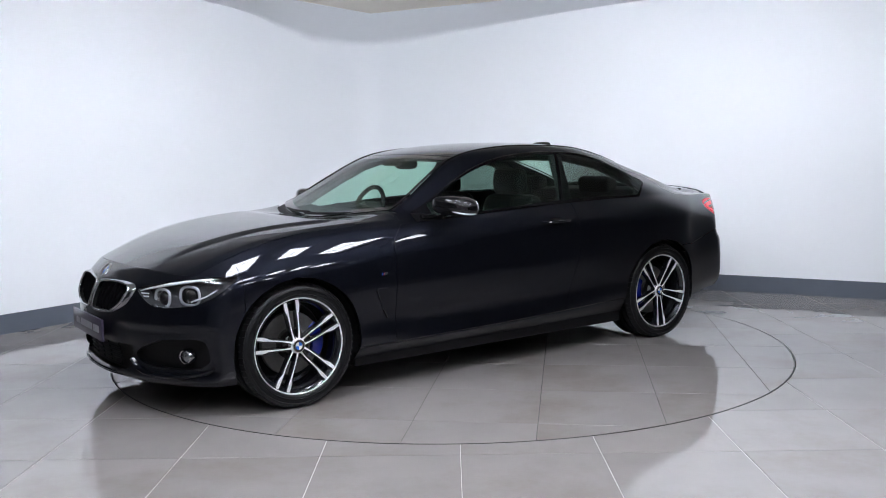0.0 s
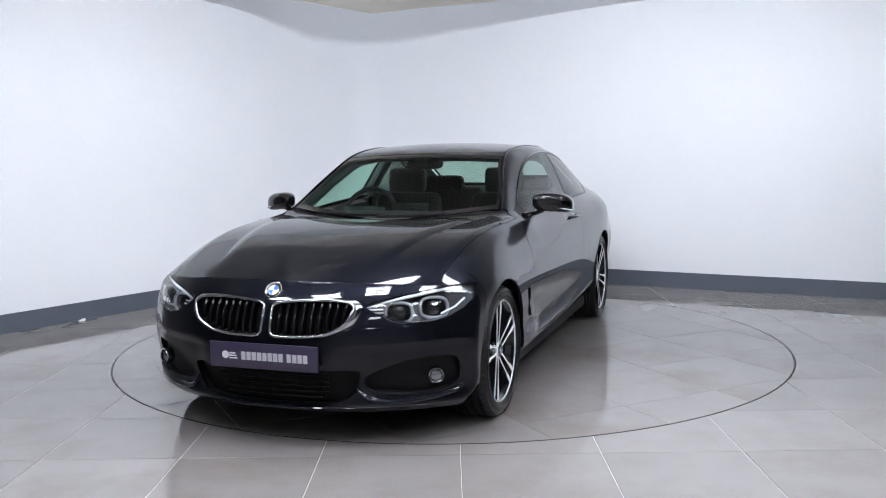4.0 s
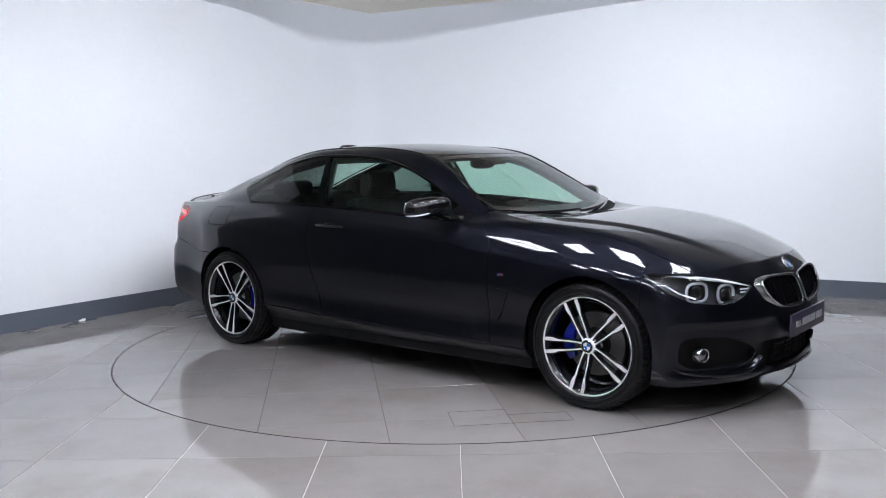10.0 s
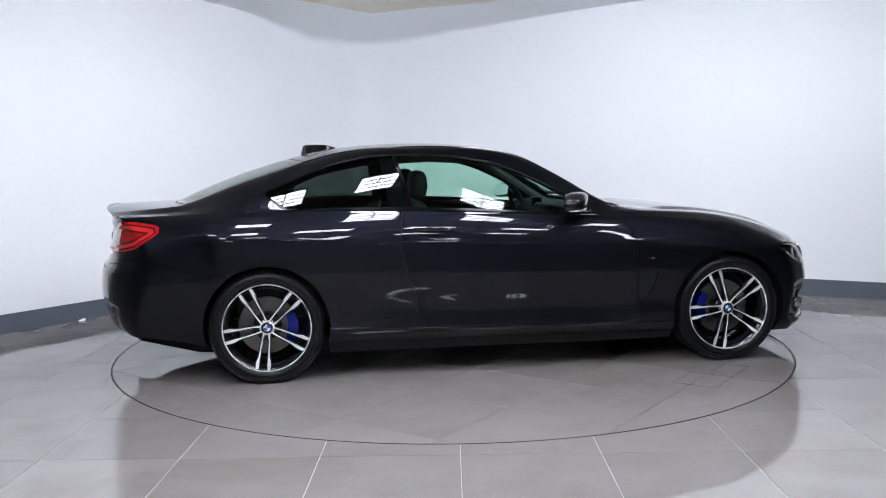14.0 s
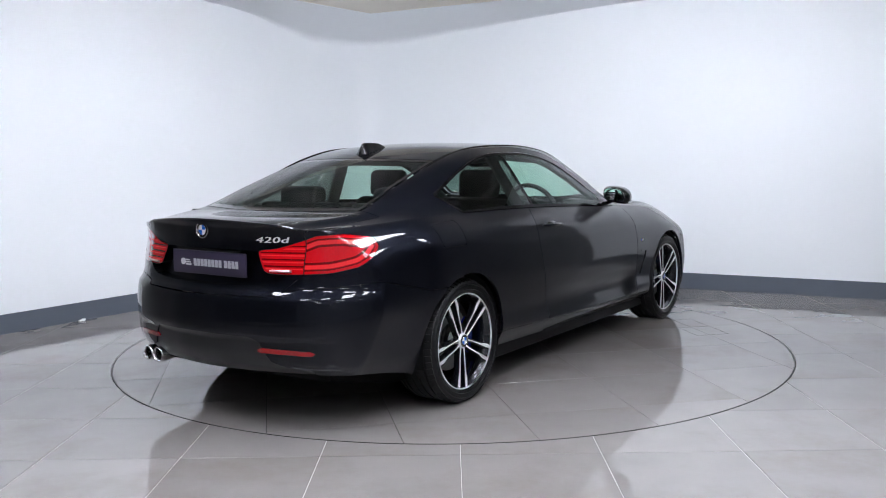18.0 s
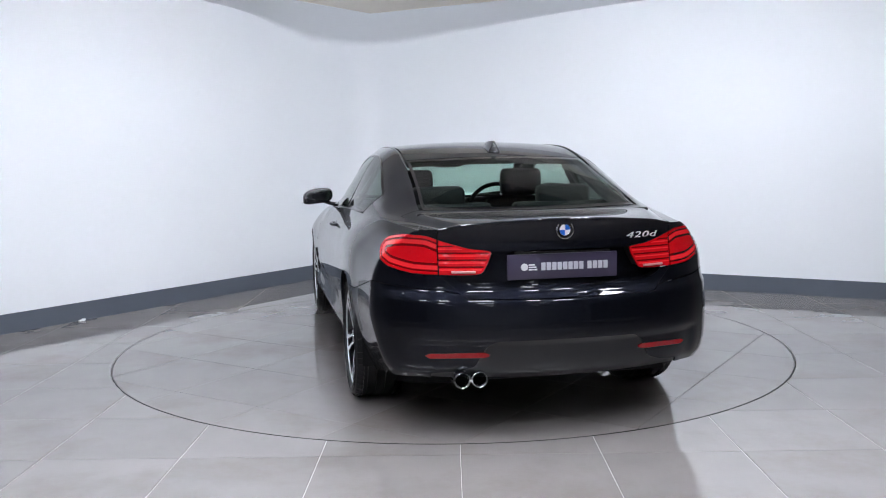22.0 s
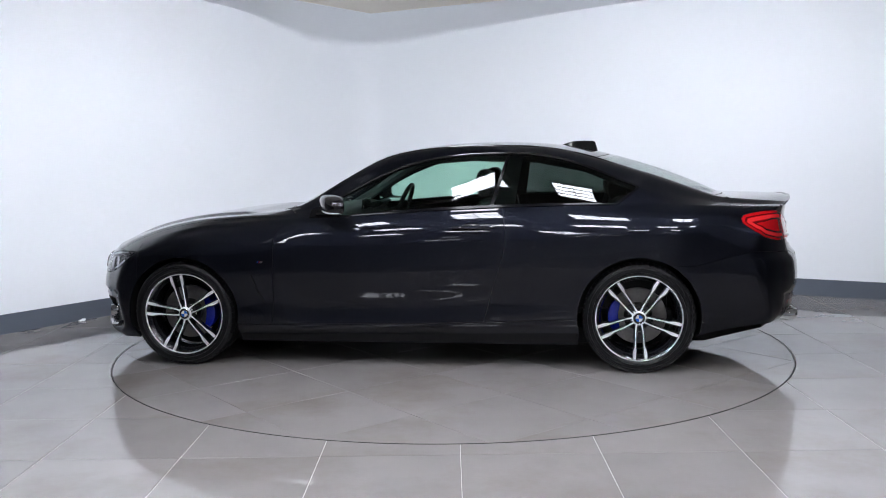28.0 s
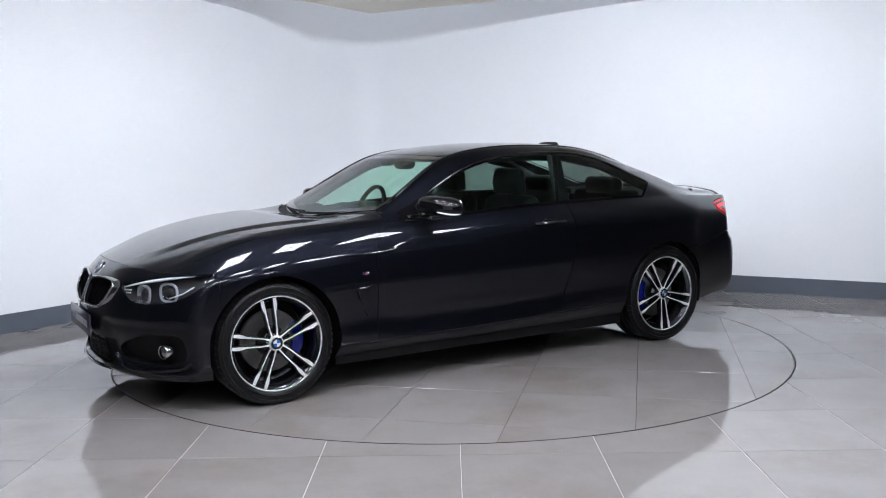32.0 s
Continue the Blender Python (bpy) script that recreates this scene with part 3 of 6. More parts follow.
def body_grid():
    """Grids of points with normals: the long shell, the front face and the rear face of the left half. Columns: place, normal, station, line."""
    st = np.concatenate([np.linspace(X_REAR, -1.9, 26), np.linspace(-1.9, 1.5, 137)[1:], np.linspace(1.5, X_FRONT, 36)[1:]])
    S = np.array([body_section(x) for x in st])
    v = row_value()
    # the bonnet and the wings' tops run out to the nose in one even sweep
    i0 = int(np.argmin(np.abs(st - 1.22)))
    u = ((st[i0:] - st[i0]) / (X_FRONT - st[i0]))
    for j, vv in enumerate(v):
        b = ramp(vv, 3.0, 4.3)
        if b > 0:
            x0, z0, x1, z1 = S[i0, j, 0], S[i0, j, 2], S[-1, j, 0], S[-1, j, 2]
            run = X_FRONT - st[i0]
            nx = x0 + u * run + (x1 - x0 - run) * u * u
            m0 = (S[i0 + 1, j, 2] - S[i0 - 1, j, 2]) / (S[i0 + 1, j, 0] - S[i0 - 1, j, 0])
            L = x1 - x0
            m1 = 2.0 * (z1 - z0) / L - 0.55 * m0
            t = (nx - x0) / L
            nz = (1 + 2 * t) * (1 - t) ** 2 * z0 + t * (1 - t) ** 2 * L * m0 + t * t * (3 - 2 * t) * z1 + t * t * (t - 1) * L * m1
            S[i0:, j, 0] += b * (nx - S[i0:, j, 0])
            S[i0:, j, 2] += b * (nz - S[i0:, j, 2])
    # the bonnet's raised middle, with a soft crease along each side
    for j, vv in enumerate(v):
        S[:, j, 2] += 0.013 * ramp(vv, 6.86, 7.04) * ramp(S[:, j, 0], 0.95, 1.12) * (1 - ramp(S[:, j, 0], 1.72, 2.02))
    # the crease along the shoulder, and the hollow in the lower flank with its sharp brow
    for j, vv in enumerate(v):
        x = S[:, j, 0]
        S[:, j, 1] += 0.0075 * math.exp(-abs(vv - 4.0) / 0.30) * ramp(x, -2.0, -1.35) * (1 - ramp(x, 0.75, 1.15))
        if 1.0 < vv < 2.3:
            h = math.sin(math.pi * ((vv - 1.0) / 1.3) ** 0.8) ** 0.8
            S[:, j, 1] -= 0.019 * h * ramp(x, -0.85, 0.15) * (1 - ramp(x, 0.58, 0.82))
        S[:, j, 1] += 0.002 * math.exp(-abs(vv - 1.0) / 0.25) * ramp(x, -1.0, -0.7) * (1 - ramp(x, 0.85, 1.0))
    grids = [(S, np.repeat(st[:, None], len(v), 1), np.repeat(v[None], len(st), 0))]
    for end, F in ((0, face_rear), (-1, face_front)):
        E = S[end]
        s = np.linspace(1, 0, 34) ** 0.9
        G = np.array([np.column_stack([F(E[:, 1] * k, E[:, 2]), E[:, 1] * k, E[:, 2]]) for k in s])
        sv = np.repeat((st[end] + (1 - s) * (1 if end else -1))[:, None], len(v), 1)
        if end == 0:
            G, sv = G[::-1], sv[::-1]
        grids.append((G, sv, np.repeat(v[None], len(s), 0)))
    out = []
    for G, a, b in grids:
        du, dv = np.gradient(G, axis=0), np.gradient(G, axis=1)
        n = np.cross(dv, du)
        n /= np.maximum(np.linalg.norm(n, axis=2, keepdims=True), 1e-9)
        out.append((G, n, a, b))
    return out


# ---- sheets: polygons that can be cut along lines, with the body's own normals ----
# columns of a point: place (0-2), normal (3-5), station (6), key line (7)
class Sheet:
    def __init__(self, A, F):
        self.A, self.F = A, F


def joined(*sheets):
    A, F, o = [], [], 0
    for s in sheets:
        A.append(s.A)
        F += [tuple(i + o for i in f) for f in s.F]
        o += len(s.A)
    return Sheet(np.concatenate(A), F)


def trimmed(A, F):
    used = sorted({i for f in F for i in f})
    where = {o: k for k, o in enumerate(used)}
    return Sheet(A[used] if used else A[:0], [tuple(where[i] for i in f) for f in F])


def split(sheet, g):
    """Cuts a sheet where g changes sign: the part with g < 0 and the rest."""
    A, val = sheet.A, np.asarray(g(sheet.A), float).copy()
    val[np.abs(val) < 1e-5] = 1e-5
    neg, mixed, pos = [], [], []
    for f in sheet.F:
        n = sum(val[i] < 0 for i in f)
        (pos if n == 0 else neg if n == len(f) else mixed).append(f)
    pairs = {}
    for f in mixed:
        for a, b in zip(f, f[1:] + f[:1]):
            if (val[a] < 0) != (val[b] < 0):
                pairs.setdefault((min(a, b), max(a, b)), len(pairs))
    if pairs:
        I = np.array(list(pairs))
        lo, hi, t = np.zeros(len(I)), np.ones(len(I)), None
        s0 = np.sign(val[I[:, 0]])
        for _ in range(9):
            t = (lo + hi) / 2
            M = A[I[:, 0]] * (1 - t)[:, None] + A[I[:, 1]] * t[:, None]
            same = np.sign(g(M)) == s0
            lo, hi = np.where(same, t, lo), np.where(same, hi, t)
        M = A[I[:, 0]] * (1 - t)[:, None] + A[I[:, 1]] * t[:, None]
        o = len(A)
        A = np.concatenate([A, M])
        for f in mixed:
            sides = ([], [])
            for a, b in zip(f, f[1:] + f[:1]):
                sides[int(val[a] >= 0)].append(a)
                if (val[a] < 0) != (val[b] < 0):
                    k = o + pairs[(min(a, b), max(a, b))]
                    sides[0].append(k)
                    sides[1].append(k)
            for side, out in zip(sides, (neg, pos)):
                if len(side) > 2:
                    out.append(tuple(side))
    return trimmed(A, neg), trimmed(A, pos)


def finer(sheet):
    """Cuts every face into quads round its middle."""
    A, F, mid = [p for p in sheet.A], [], {}

    def add(p):
        p = p.copy()
        p[3:6] /= max(np.linalg.norm(p[3:6]), 1e-9)
        A.append(p)
        return len(A) - 1

    def half(a, b):
        k = (min(a, b), max(a, b))
        if k not in mid:
            mid[k] = add((sheet.A[a] + sheet.A[b]) / 2)
        return mid[k]
    for f in sheet.F:
        c = add(sheet.A[list(f)].mean(0))
        for i, v in enumerate(f):
            F.append((half(f[i - 1], v), v, half(v, f[(i + 1) % len(f)]), c))
    return Sheet(np.array(A), F)


def take(sheet, *conds, gap=0.0038):
    """The part where all conditions are below zero, with a joint of that width round it, and what is left."""
    rest = []
    inside = sheet
    for g in conds:
        inside, out = split(inside, g)
        rest.append(out)
    if gap:
        for g in conds:
            inside, _ = split(inside, lambda c, g=g: g(c) + gap)
    return inside, joined(*rest)


def outline(points, tight=0.5, n=5):
    """A rounded ring through few corner points."""
    P = np.array(points, float)
    m = len(P)
    out = []
    for i in range(m):
        a, b, c, d = P[i - 1], P[i], P[(i + 1) % m], P[(i + 2) % m]
        for k in range(n):
            t = k / n
            smooth = 0.5 * (2 * b + (c - a) * t + (2 * a - 5 * b + 4 * c - d) * t * t + (3 * b - a - 3 * c + d) * t ** 3)
            out.append(tight * smooth + (1 - tight) * (b * (1 - t) + c * t))
    return np.array(out)


def inside_ring(ring, coords):
    """Signed distance to a closed ring of plan points: below zero inside."""
    def g(c):
        Q = np.column_stack(coords(c))
        a, b = ring, np.roll(ring, -1, axis=0)
        d = b - a
        best = np.full(len(Q), 1e9)
        odd = np.zeros(len(Q), bool)
        for p, e, q in zip(a, d, b):
            w = Q - p
            t = np.clip((w @ e) / max(e @ e, 1e-12), 0, 1)
            best = np.minimum(best, ((w - t[:, None] * e) ** 2).sum(1))
            cross = (p[1] > Q[:, 1]) != (q[1] > Q[:, 1])
            if abs(e[1]) > 1e-12:
                odd ^= cross & (Q[:, 0] < p[0] + (Q[:, 1] - p[1]) / e[1] * e[0])
        r = np.sqrt(best)
        return np.where(odd, -r, r)
    return g


def beside(points):
    """Signed side of a chain in the side view (x, z): below zero in front of it (greater x). Points from low to high z."""
    P = np.array(points, float)
    return lambda c: np.interp(c[:, 2], P[:, 1], P[:, 0]) - c[:, 0]


def moved(sheet, d):
    A = sheet.A.copy()
    A[:, :3] += A[:, 3:6] * d
    return Sheet(A, list(sheet.F))


def mirrored(sheet):
    A = sheet.A.copy()
    A[:, 1] *= -1
    A[:, 4] *= -1
    return Sheet(A, [f[::-1] for f in sheet.F])


def with_flange(sheet, depth):
    """Folds the free edges inwards, so that a panel shows its thickness at its joints."""
    seen = {}
    key = [tuple(np.round(p, 5)) for p in sheet.A[:, :3]]
    for f in sheet.F:
        for a, b in zip(f, f[1:] + f[:1]):
            k = (key[a], key[b]) if key[a] < key[b] else (key[b], key[a])
            seen.setdefault(k, []).append((a, b))
    rim = [e[0] for k, e in seen.items() if len(e) == 1 and not (abs(k[0][1]) < 1e-4 and abs(k[1][1]) < 1e-4)]
    A = [sheet.A]
    F = list(sheet.F)
    o = len(sheet.A)
    add = []
    for a, b in rim:
        pa, pb = sheet.A[a].copy(), sheet.A[b].copy()
        e = pb[:3] - pa[:3]
        n = np.cross(e, pa[3:6] + pb[3:6])
        n /= max(np.linalg.norm(n), 1e-9)
        rows = []
        for p, dd in ((pa, 0), (pb, 0), (pb, depth), (pa, depth)):
            q = p.copy()
            q[:3] -= p[3:6] * dd
            q[3:6] = n
            rows.append(q)
        add += rows
        F.append((o + 1, o, o + 3, o + 2))
        o += 4
    if add:
        A.append(np.array(add))
    return Sheet(np.concatenate(A), F)


def without_slivers(sheet, least=0.0006, share=0.012):
    """Drops loose scraps that cuts leave behind."""
    key, parent = {}, []
    idx = []
    for p in sheet.A[:, :3]:
        k = tuple(np.round(p, 4))
        if k not in key:
            key[k] = len(parent)
            parent.append(len(parent))
        idx.append(key[k])

    def root(i):
        while parent[i] != i:
            parent[i] = parent[parent[i]]
            i = parent[i]
        return i
    for f in sheet.F:
        r = root(idx[f[0]])
        for i in f[1:]:
            parent[root(idx[i])] = r
    area = {}
    for f in sheet.F:
        p = sheet.A[list(f), :3]
        a = sum(np.linalg.norm(np.cross(p[i] - p[0], p[i + 1] - p[0])) for i in range(1, len(f) - 1)) / 2
        r = root(idx[f[0]])
        area[r] = area.get(r, 0) + a
    big = max(area.values())
    return trimmed(sheet.A, [f for f in sheet.F if area[root(idx[f[0]])] > max(min(least, big * 0.5), share * big)])


def welded(sheet):
    """Joins points that share a place and a normal."""
    first, where = {}, []
    for p in sheet.A:
        k = tuple(np.round(p[:3], 5) + 0.0) + tuple(np.round(p[3:6], 1) + 0.0)
        where.append(first.setdefault(k, len(first)))
    A = np.zeros((len(first), sheet.A.shape[1]))
    for i, w in enumerate(where):
        A[w] = sheet.A[i]
    F = []
    for f in sheet.F:
        g = []
        for i in f:
            if where[i] not in g:
                g.append(where[i])
        if len(g) > 2:
            F.append(tuple(g))
    return Sheet(A, F)


CAR_SHIFT = np.array((CAR_AT[0], CAR_AT[1], 0.0))


def put(name, sheet, mat, parent, label="", flange=0.0, share=0.012, least=0.0006):
    if not sheet.F:
        return None
    sheet = without_slivers(sheet, least, share)
    if flange:
        sheet = with_flange(sheet, flange)
    sheet = welded(sheet)
    return link_mesh(name, sheet.A[:, :3] + CAR_SHIFT, sheet.F, mat, parent, label, normals=sheet.A[:, 3:6])


def both(name, sheet, mat, parent, label="", flange=0.0):
    return put(name, sheet, mat, parent, label, flange), put(name, mirrored(sheet), mat, parent, label, flange)


def whole(name, sheet, mat, parent, label="", flange=0.0, share=0.012):
    return put(name, joined(sheet, mirrored(sheet)), mat, parent, label, flange, share)


def half_body():
    """The left half of the body as one sheet."""
    grids = body_grid()
    (G0, n0, a0, b0), (G1, n1, a1, b1), (G2, n2, a2, b2) = grids
    # one normal along the corners where the faces meet the long shell
    low = b0[0] < 5.2
    m = n0[-1] + n2[0]
    m /= np.linalg.norm(m, axis=1, keepdims=True)
    n0[-1], n2[0] = m, m
    m = n0[0] + n1[-1]
    m /= np.linalg.norm(m, axis=1, keepdims=True)
    n0[0][low], n1[-1][low] = m[low], m[low]
    out = []
    for G, n, a, b in grids:
        n[np.abs(G[:, :, 1]) < 1e-6, 1] = 0
        n /= np.maximum(np.linalg.norm(n, axis=2, keepdims=True), 1e-9)
        r, c = G.shape[:2]
        A = np.concatenate([G.reshape(-1, 3), n.reshape(-1, 3), a.reshape(-1, 1), b.reshape(-1, 1)], axis=1)
        F = [(i * c + j, i * c + j + 1, i * c + c + j + 1, i * c + c + j) for i in range(r - 1) for j in range(c - 1)]
        # drop collapsed cells, keep the outside out
        keep = []
        for f in F:
            p = A[list(f), :3]
            k = np.cross(p[2] - p[0], p[3] - p[1])
            if np.linalg.norm(k) < 1e-9:
                continue
            keep.append(f if k @ A[list(f), 3:6].sum(0) > 0 else f[::-1])
        out.append(Sheet(A, keep))
    return joined(*out)


# ---- the car: body panels ----
CAR = new("car")
tagged(CAR, "glossy blue-black two-door coupe standing on a turntable", "car")

WHEEL_X, WHEEL_Z, ARCH_R = 1.405, 0.325, 0.362


def thin_glass(name, tint, rough=0.0):
    """A pane: tinted see-through with a mirror gloss that grows at flat angles."""
    m = bpy.data.materials.new(name)
    m.use_nodes = True
    nt = m.node_tree
    nt.nodes.clear()
    out = nt.nodes.new("ShaderNodeOutputMaterial")
    mix = nt.nodes.new("ShaderNodeMixShader")
    tr = nt.nodes.new("ShaderNodeBsdfTransparent")
    gl = nt.nodes.new("ShaderNodeBsdfGlossy")
    lw = nt.nodes.new("ShaderNodeLayerWeight")
    lw.inputs["Blend"].default_value = 0.5
    pw = nt.nodes.new("ShaderNodeMath")
    pw.operation = "POWER"
    pw.inputs[1].default_value = 5.0
    mul = nt.nodes.new("ShaderNodeMath")
    mul.operation, mul.use_clamp = "MULTIPLY_ADD", True
    mul.inputs[1].default_value, mul.inputs[2].default_value = 0.93, 0.052
    tr.inputs["Color"].default_value = (*tint, 1)
    gl.inputs["Roughness"].default_value = rough
    nt.links.new(lw.outputs["Facing"], pw.inputs[0])
    nt.links.new(pw.outputs[0], mul.inputs[0])
    nt.links.new(mul.outputs[0], mix.inputs[0])
    nt.links.new(tr.outputs[0], mix.inputs[1])
    nt.links.new(gl.outputs[0], mix.inputs[2])
    nt.links.new(mix.outputs[0], out.inputs[0])
    return m


GLASS = thin_glass("green_tinted_glass", (0.67, 0.88, 0.78))
GLASS_DARK = thin_glass("privacy_glass", (0.21, 0.26, 0.24))
LENS = thin_glass("clear_lens", (0.92, 0.93, 0.94))
RED = material("red_lamp_plastic", (0.54, 0.004, 0.010), 0.12, coat=1.0, coat_rough=0.02, ior=1.5)
RED_DARK = material("dark_red_lamp_plastic", (0.13, 0.002, 0.004), 0.15, coat=1.0)
RED_GLOW = material("bright_red_light_guide", (0.80, 0.022, 0.028), 0.15, coat=1.0)
INNER = material("lamp_housing_grey", (0.13, 0.132, 0.14), 0.22, metal=0.6)
GUIDE = material("frosted_light_guide", (0.82, 0.84, 0.88), 0.25, coat=0.6)
WHITE = material("white_enamel", (0.75, 0.75, 0.77), 0.25, coat=0.5)
BLUE = material("blue_enamel", (0.02, 0.13, 0.55), 0.25, coat=0.5)
DARKBLUE = material("dark_blue_enamel", (0.01, 0.02, 0.15), 0.25, coat=0.5)
REDBAR = material("red_enamel", (0.5, 0.02, 0.03), 0.25, coat=0.5)
PLATE = material("plum_grey_plate", (0.042, 0.034, 0.066), 0.35, coat=0.4)
SATIN_BLACK = material("satin_black_trim", (0.006, 0.006, 0.007), 0.1, grain=0.1, grain_scale=50)
SATIN_BLACK.node_tree.nodes["Principled BSDF"].inputs["Specular IOR Level"].default_value = 0.12
CABIN = material("black_cabin_leather", (0.009, 0.009, 0.010), 0.5, grain=0.2, grain_scale=30, bump=0.2, bump_scale=160)
CABIN.node_tree.nodes["Principled BSDF"].inputs["Specular IOR Level"].default_value = 0.2
LINING = material("anthracite_roof_lining", (0.045, 0.045, 0.048), 0.9, grain=0.1, grain_scale=80)
DIFFUSE = material("dark_grey_bumper_insert", (0.013, 0.014, 0.017), 0.3, coat=0.2)
REDFOG = material("red_reflector", (0.27, 0.004, 0.008), 0.25, coat=0.8)


def cowl(c):
    return 0.95 - 0.22 * (c[:, 1] / 0.69) ** 2


def screen_top(c):
    return 0.205 - 0.062 * (c[:, 1] / 0.535) ** 2


def rear_top(c):
    return -1.27 + 0.12 * (c[:, 1] / 0.54) ** 2


def rear_low(c):
    return -1.985 + 0.122 * (c[:, 1] / 0.583) ** 2


def diag_front(c):
    return (c[:, 1] - c[:, 0]) / math.sqrt(2), c[:, 2]


def diag_rear(c):
    return (c[:, 1] + c[:, 0]) / math.sqrt(2), c[:, 2]


def face_on(c):
    return c[:, 1], c[:, 2]


def only(g, where):
    """A condition that holds in one region alone."""
    return lambda c: np.where(where(c), g(c), 1.0)


HEADLAMP = outline([(-0.618, 0.715), (-0.71, 0.717), (-0.835, 0.708), (-0.99, 0.687), (-1.14, 0.661), (-1.162, 0.640), (-1.115, 0.604), (-1.06, 0.574), (-1.00, 0.565), (-0.88, 0.570), (-0.79, 0.588),
                    (-0.705, 0.625), (-0.648, 0.670)])
TAILLAMP = outline([(-0.853, 0.882), (-0.887, 0.925), (-1.026, 0.946), (-1.145, 0.941), (-1.215, 0.916), (-1.332, 0.880), (-1.418, 0.866), (-1.392, 0.769), (-1.311, 0.758),
                    (-1.092, 0.765), (-0.957, 0.792), (-0.890, 0.832)])
KIDNEY_CORNERS = [(0.022 + (y - 0.022) * 0.955, z) for y, z in ((0.022, 0.635), (0.045, 0.656), (0.16, 0.667), (0.31, 0.669), (0.395, 0.662), (0.425, 0.637), (0.39, 0.572), (0.30, 0.525), (0.20, 0.513), (0.06, 0.511), (0.024, 0.530))]
KIDNEY = outline(KIDNEY_CORNERS)
INTAKE = outline([(-0.1, 0.360), (0.40, 0.362), (0.425, 0.345), (0.40, 0.262), (0.355, 0.222), (0.26, 0.204), (-0.1, 0.196)], 0.3)
SIDE_INTAKE = outline([(0.79, 0.408), (0.70, 0.412), (0.60, 0.398), (0.49, 0.358), (0.44, 0.325), (0.44, 0.288), (0.49, 0.262), (0.62, 0.250), (0.76, 0.260), (0.80, 0.30), (0.805, 0.37)], 0.4)
PLATE_BAY = outline([(-0.2, 0.866), (0.43, 0.864), (0.475, 0.852), (0.51, 0.775), (0.48, 0.738), (0.43, 0.718), (0.30, 0.706), (-0.2, 0.703)], 0.5)
DIFFUSER = outline([(-0.1, 0.470), (0.32, 0.468), (0.37, 0.440), (0.42, 0.350), (0.50, 0.322), (0.60, 0.310), (0.60, 0.20), (-0.1, 0.20)], 0.2)
REFLECTOR = outline([(0.360, 0.416), (0.50, 0.413), (0.640, 0.405), (0.618, 0.383), (0.50, 0.388), (0.362, 0.391)], 0.2)
DOOR_REAR = [(-0.49, 0.29), (-0.545, 0.49), (-0.60, 0.66), (-0.622, 0.75), (-0.624, 0.83), (-0.610, 0.95), (-0.600, 1.00)]
DOOR_FRONT = [(0.822, 0.26), (0.815, 0.45), (0.81, 0.64), (0.806, 0.80), (0.78, 0.85), (0.70, 0.92), (0.68, 0.95)]


def even(sheet):
    """A pane whose gloss runs evenly: its normals follow one plane-like bend."""
    A = sheet.A.copy()
    B = np.column_stack([np.ones(len(A)), A[:, 0], A[:, 2]])
    n = B @ np.linalg.lstsq(B, A[:, 3:6], rcond=None)[0]
    A[:, 3:6] = n / np.linalg.norm(n, axis=1, keepdims=True)
    return Sheet(A, list(sheet.F))


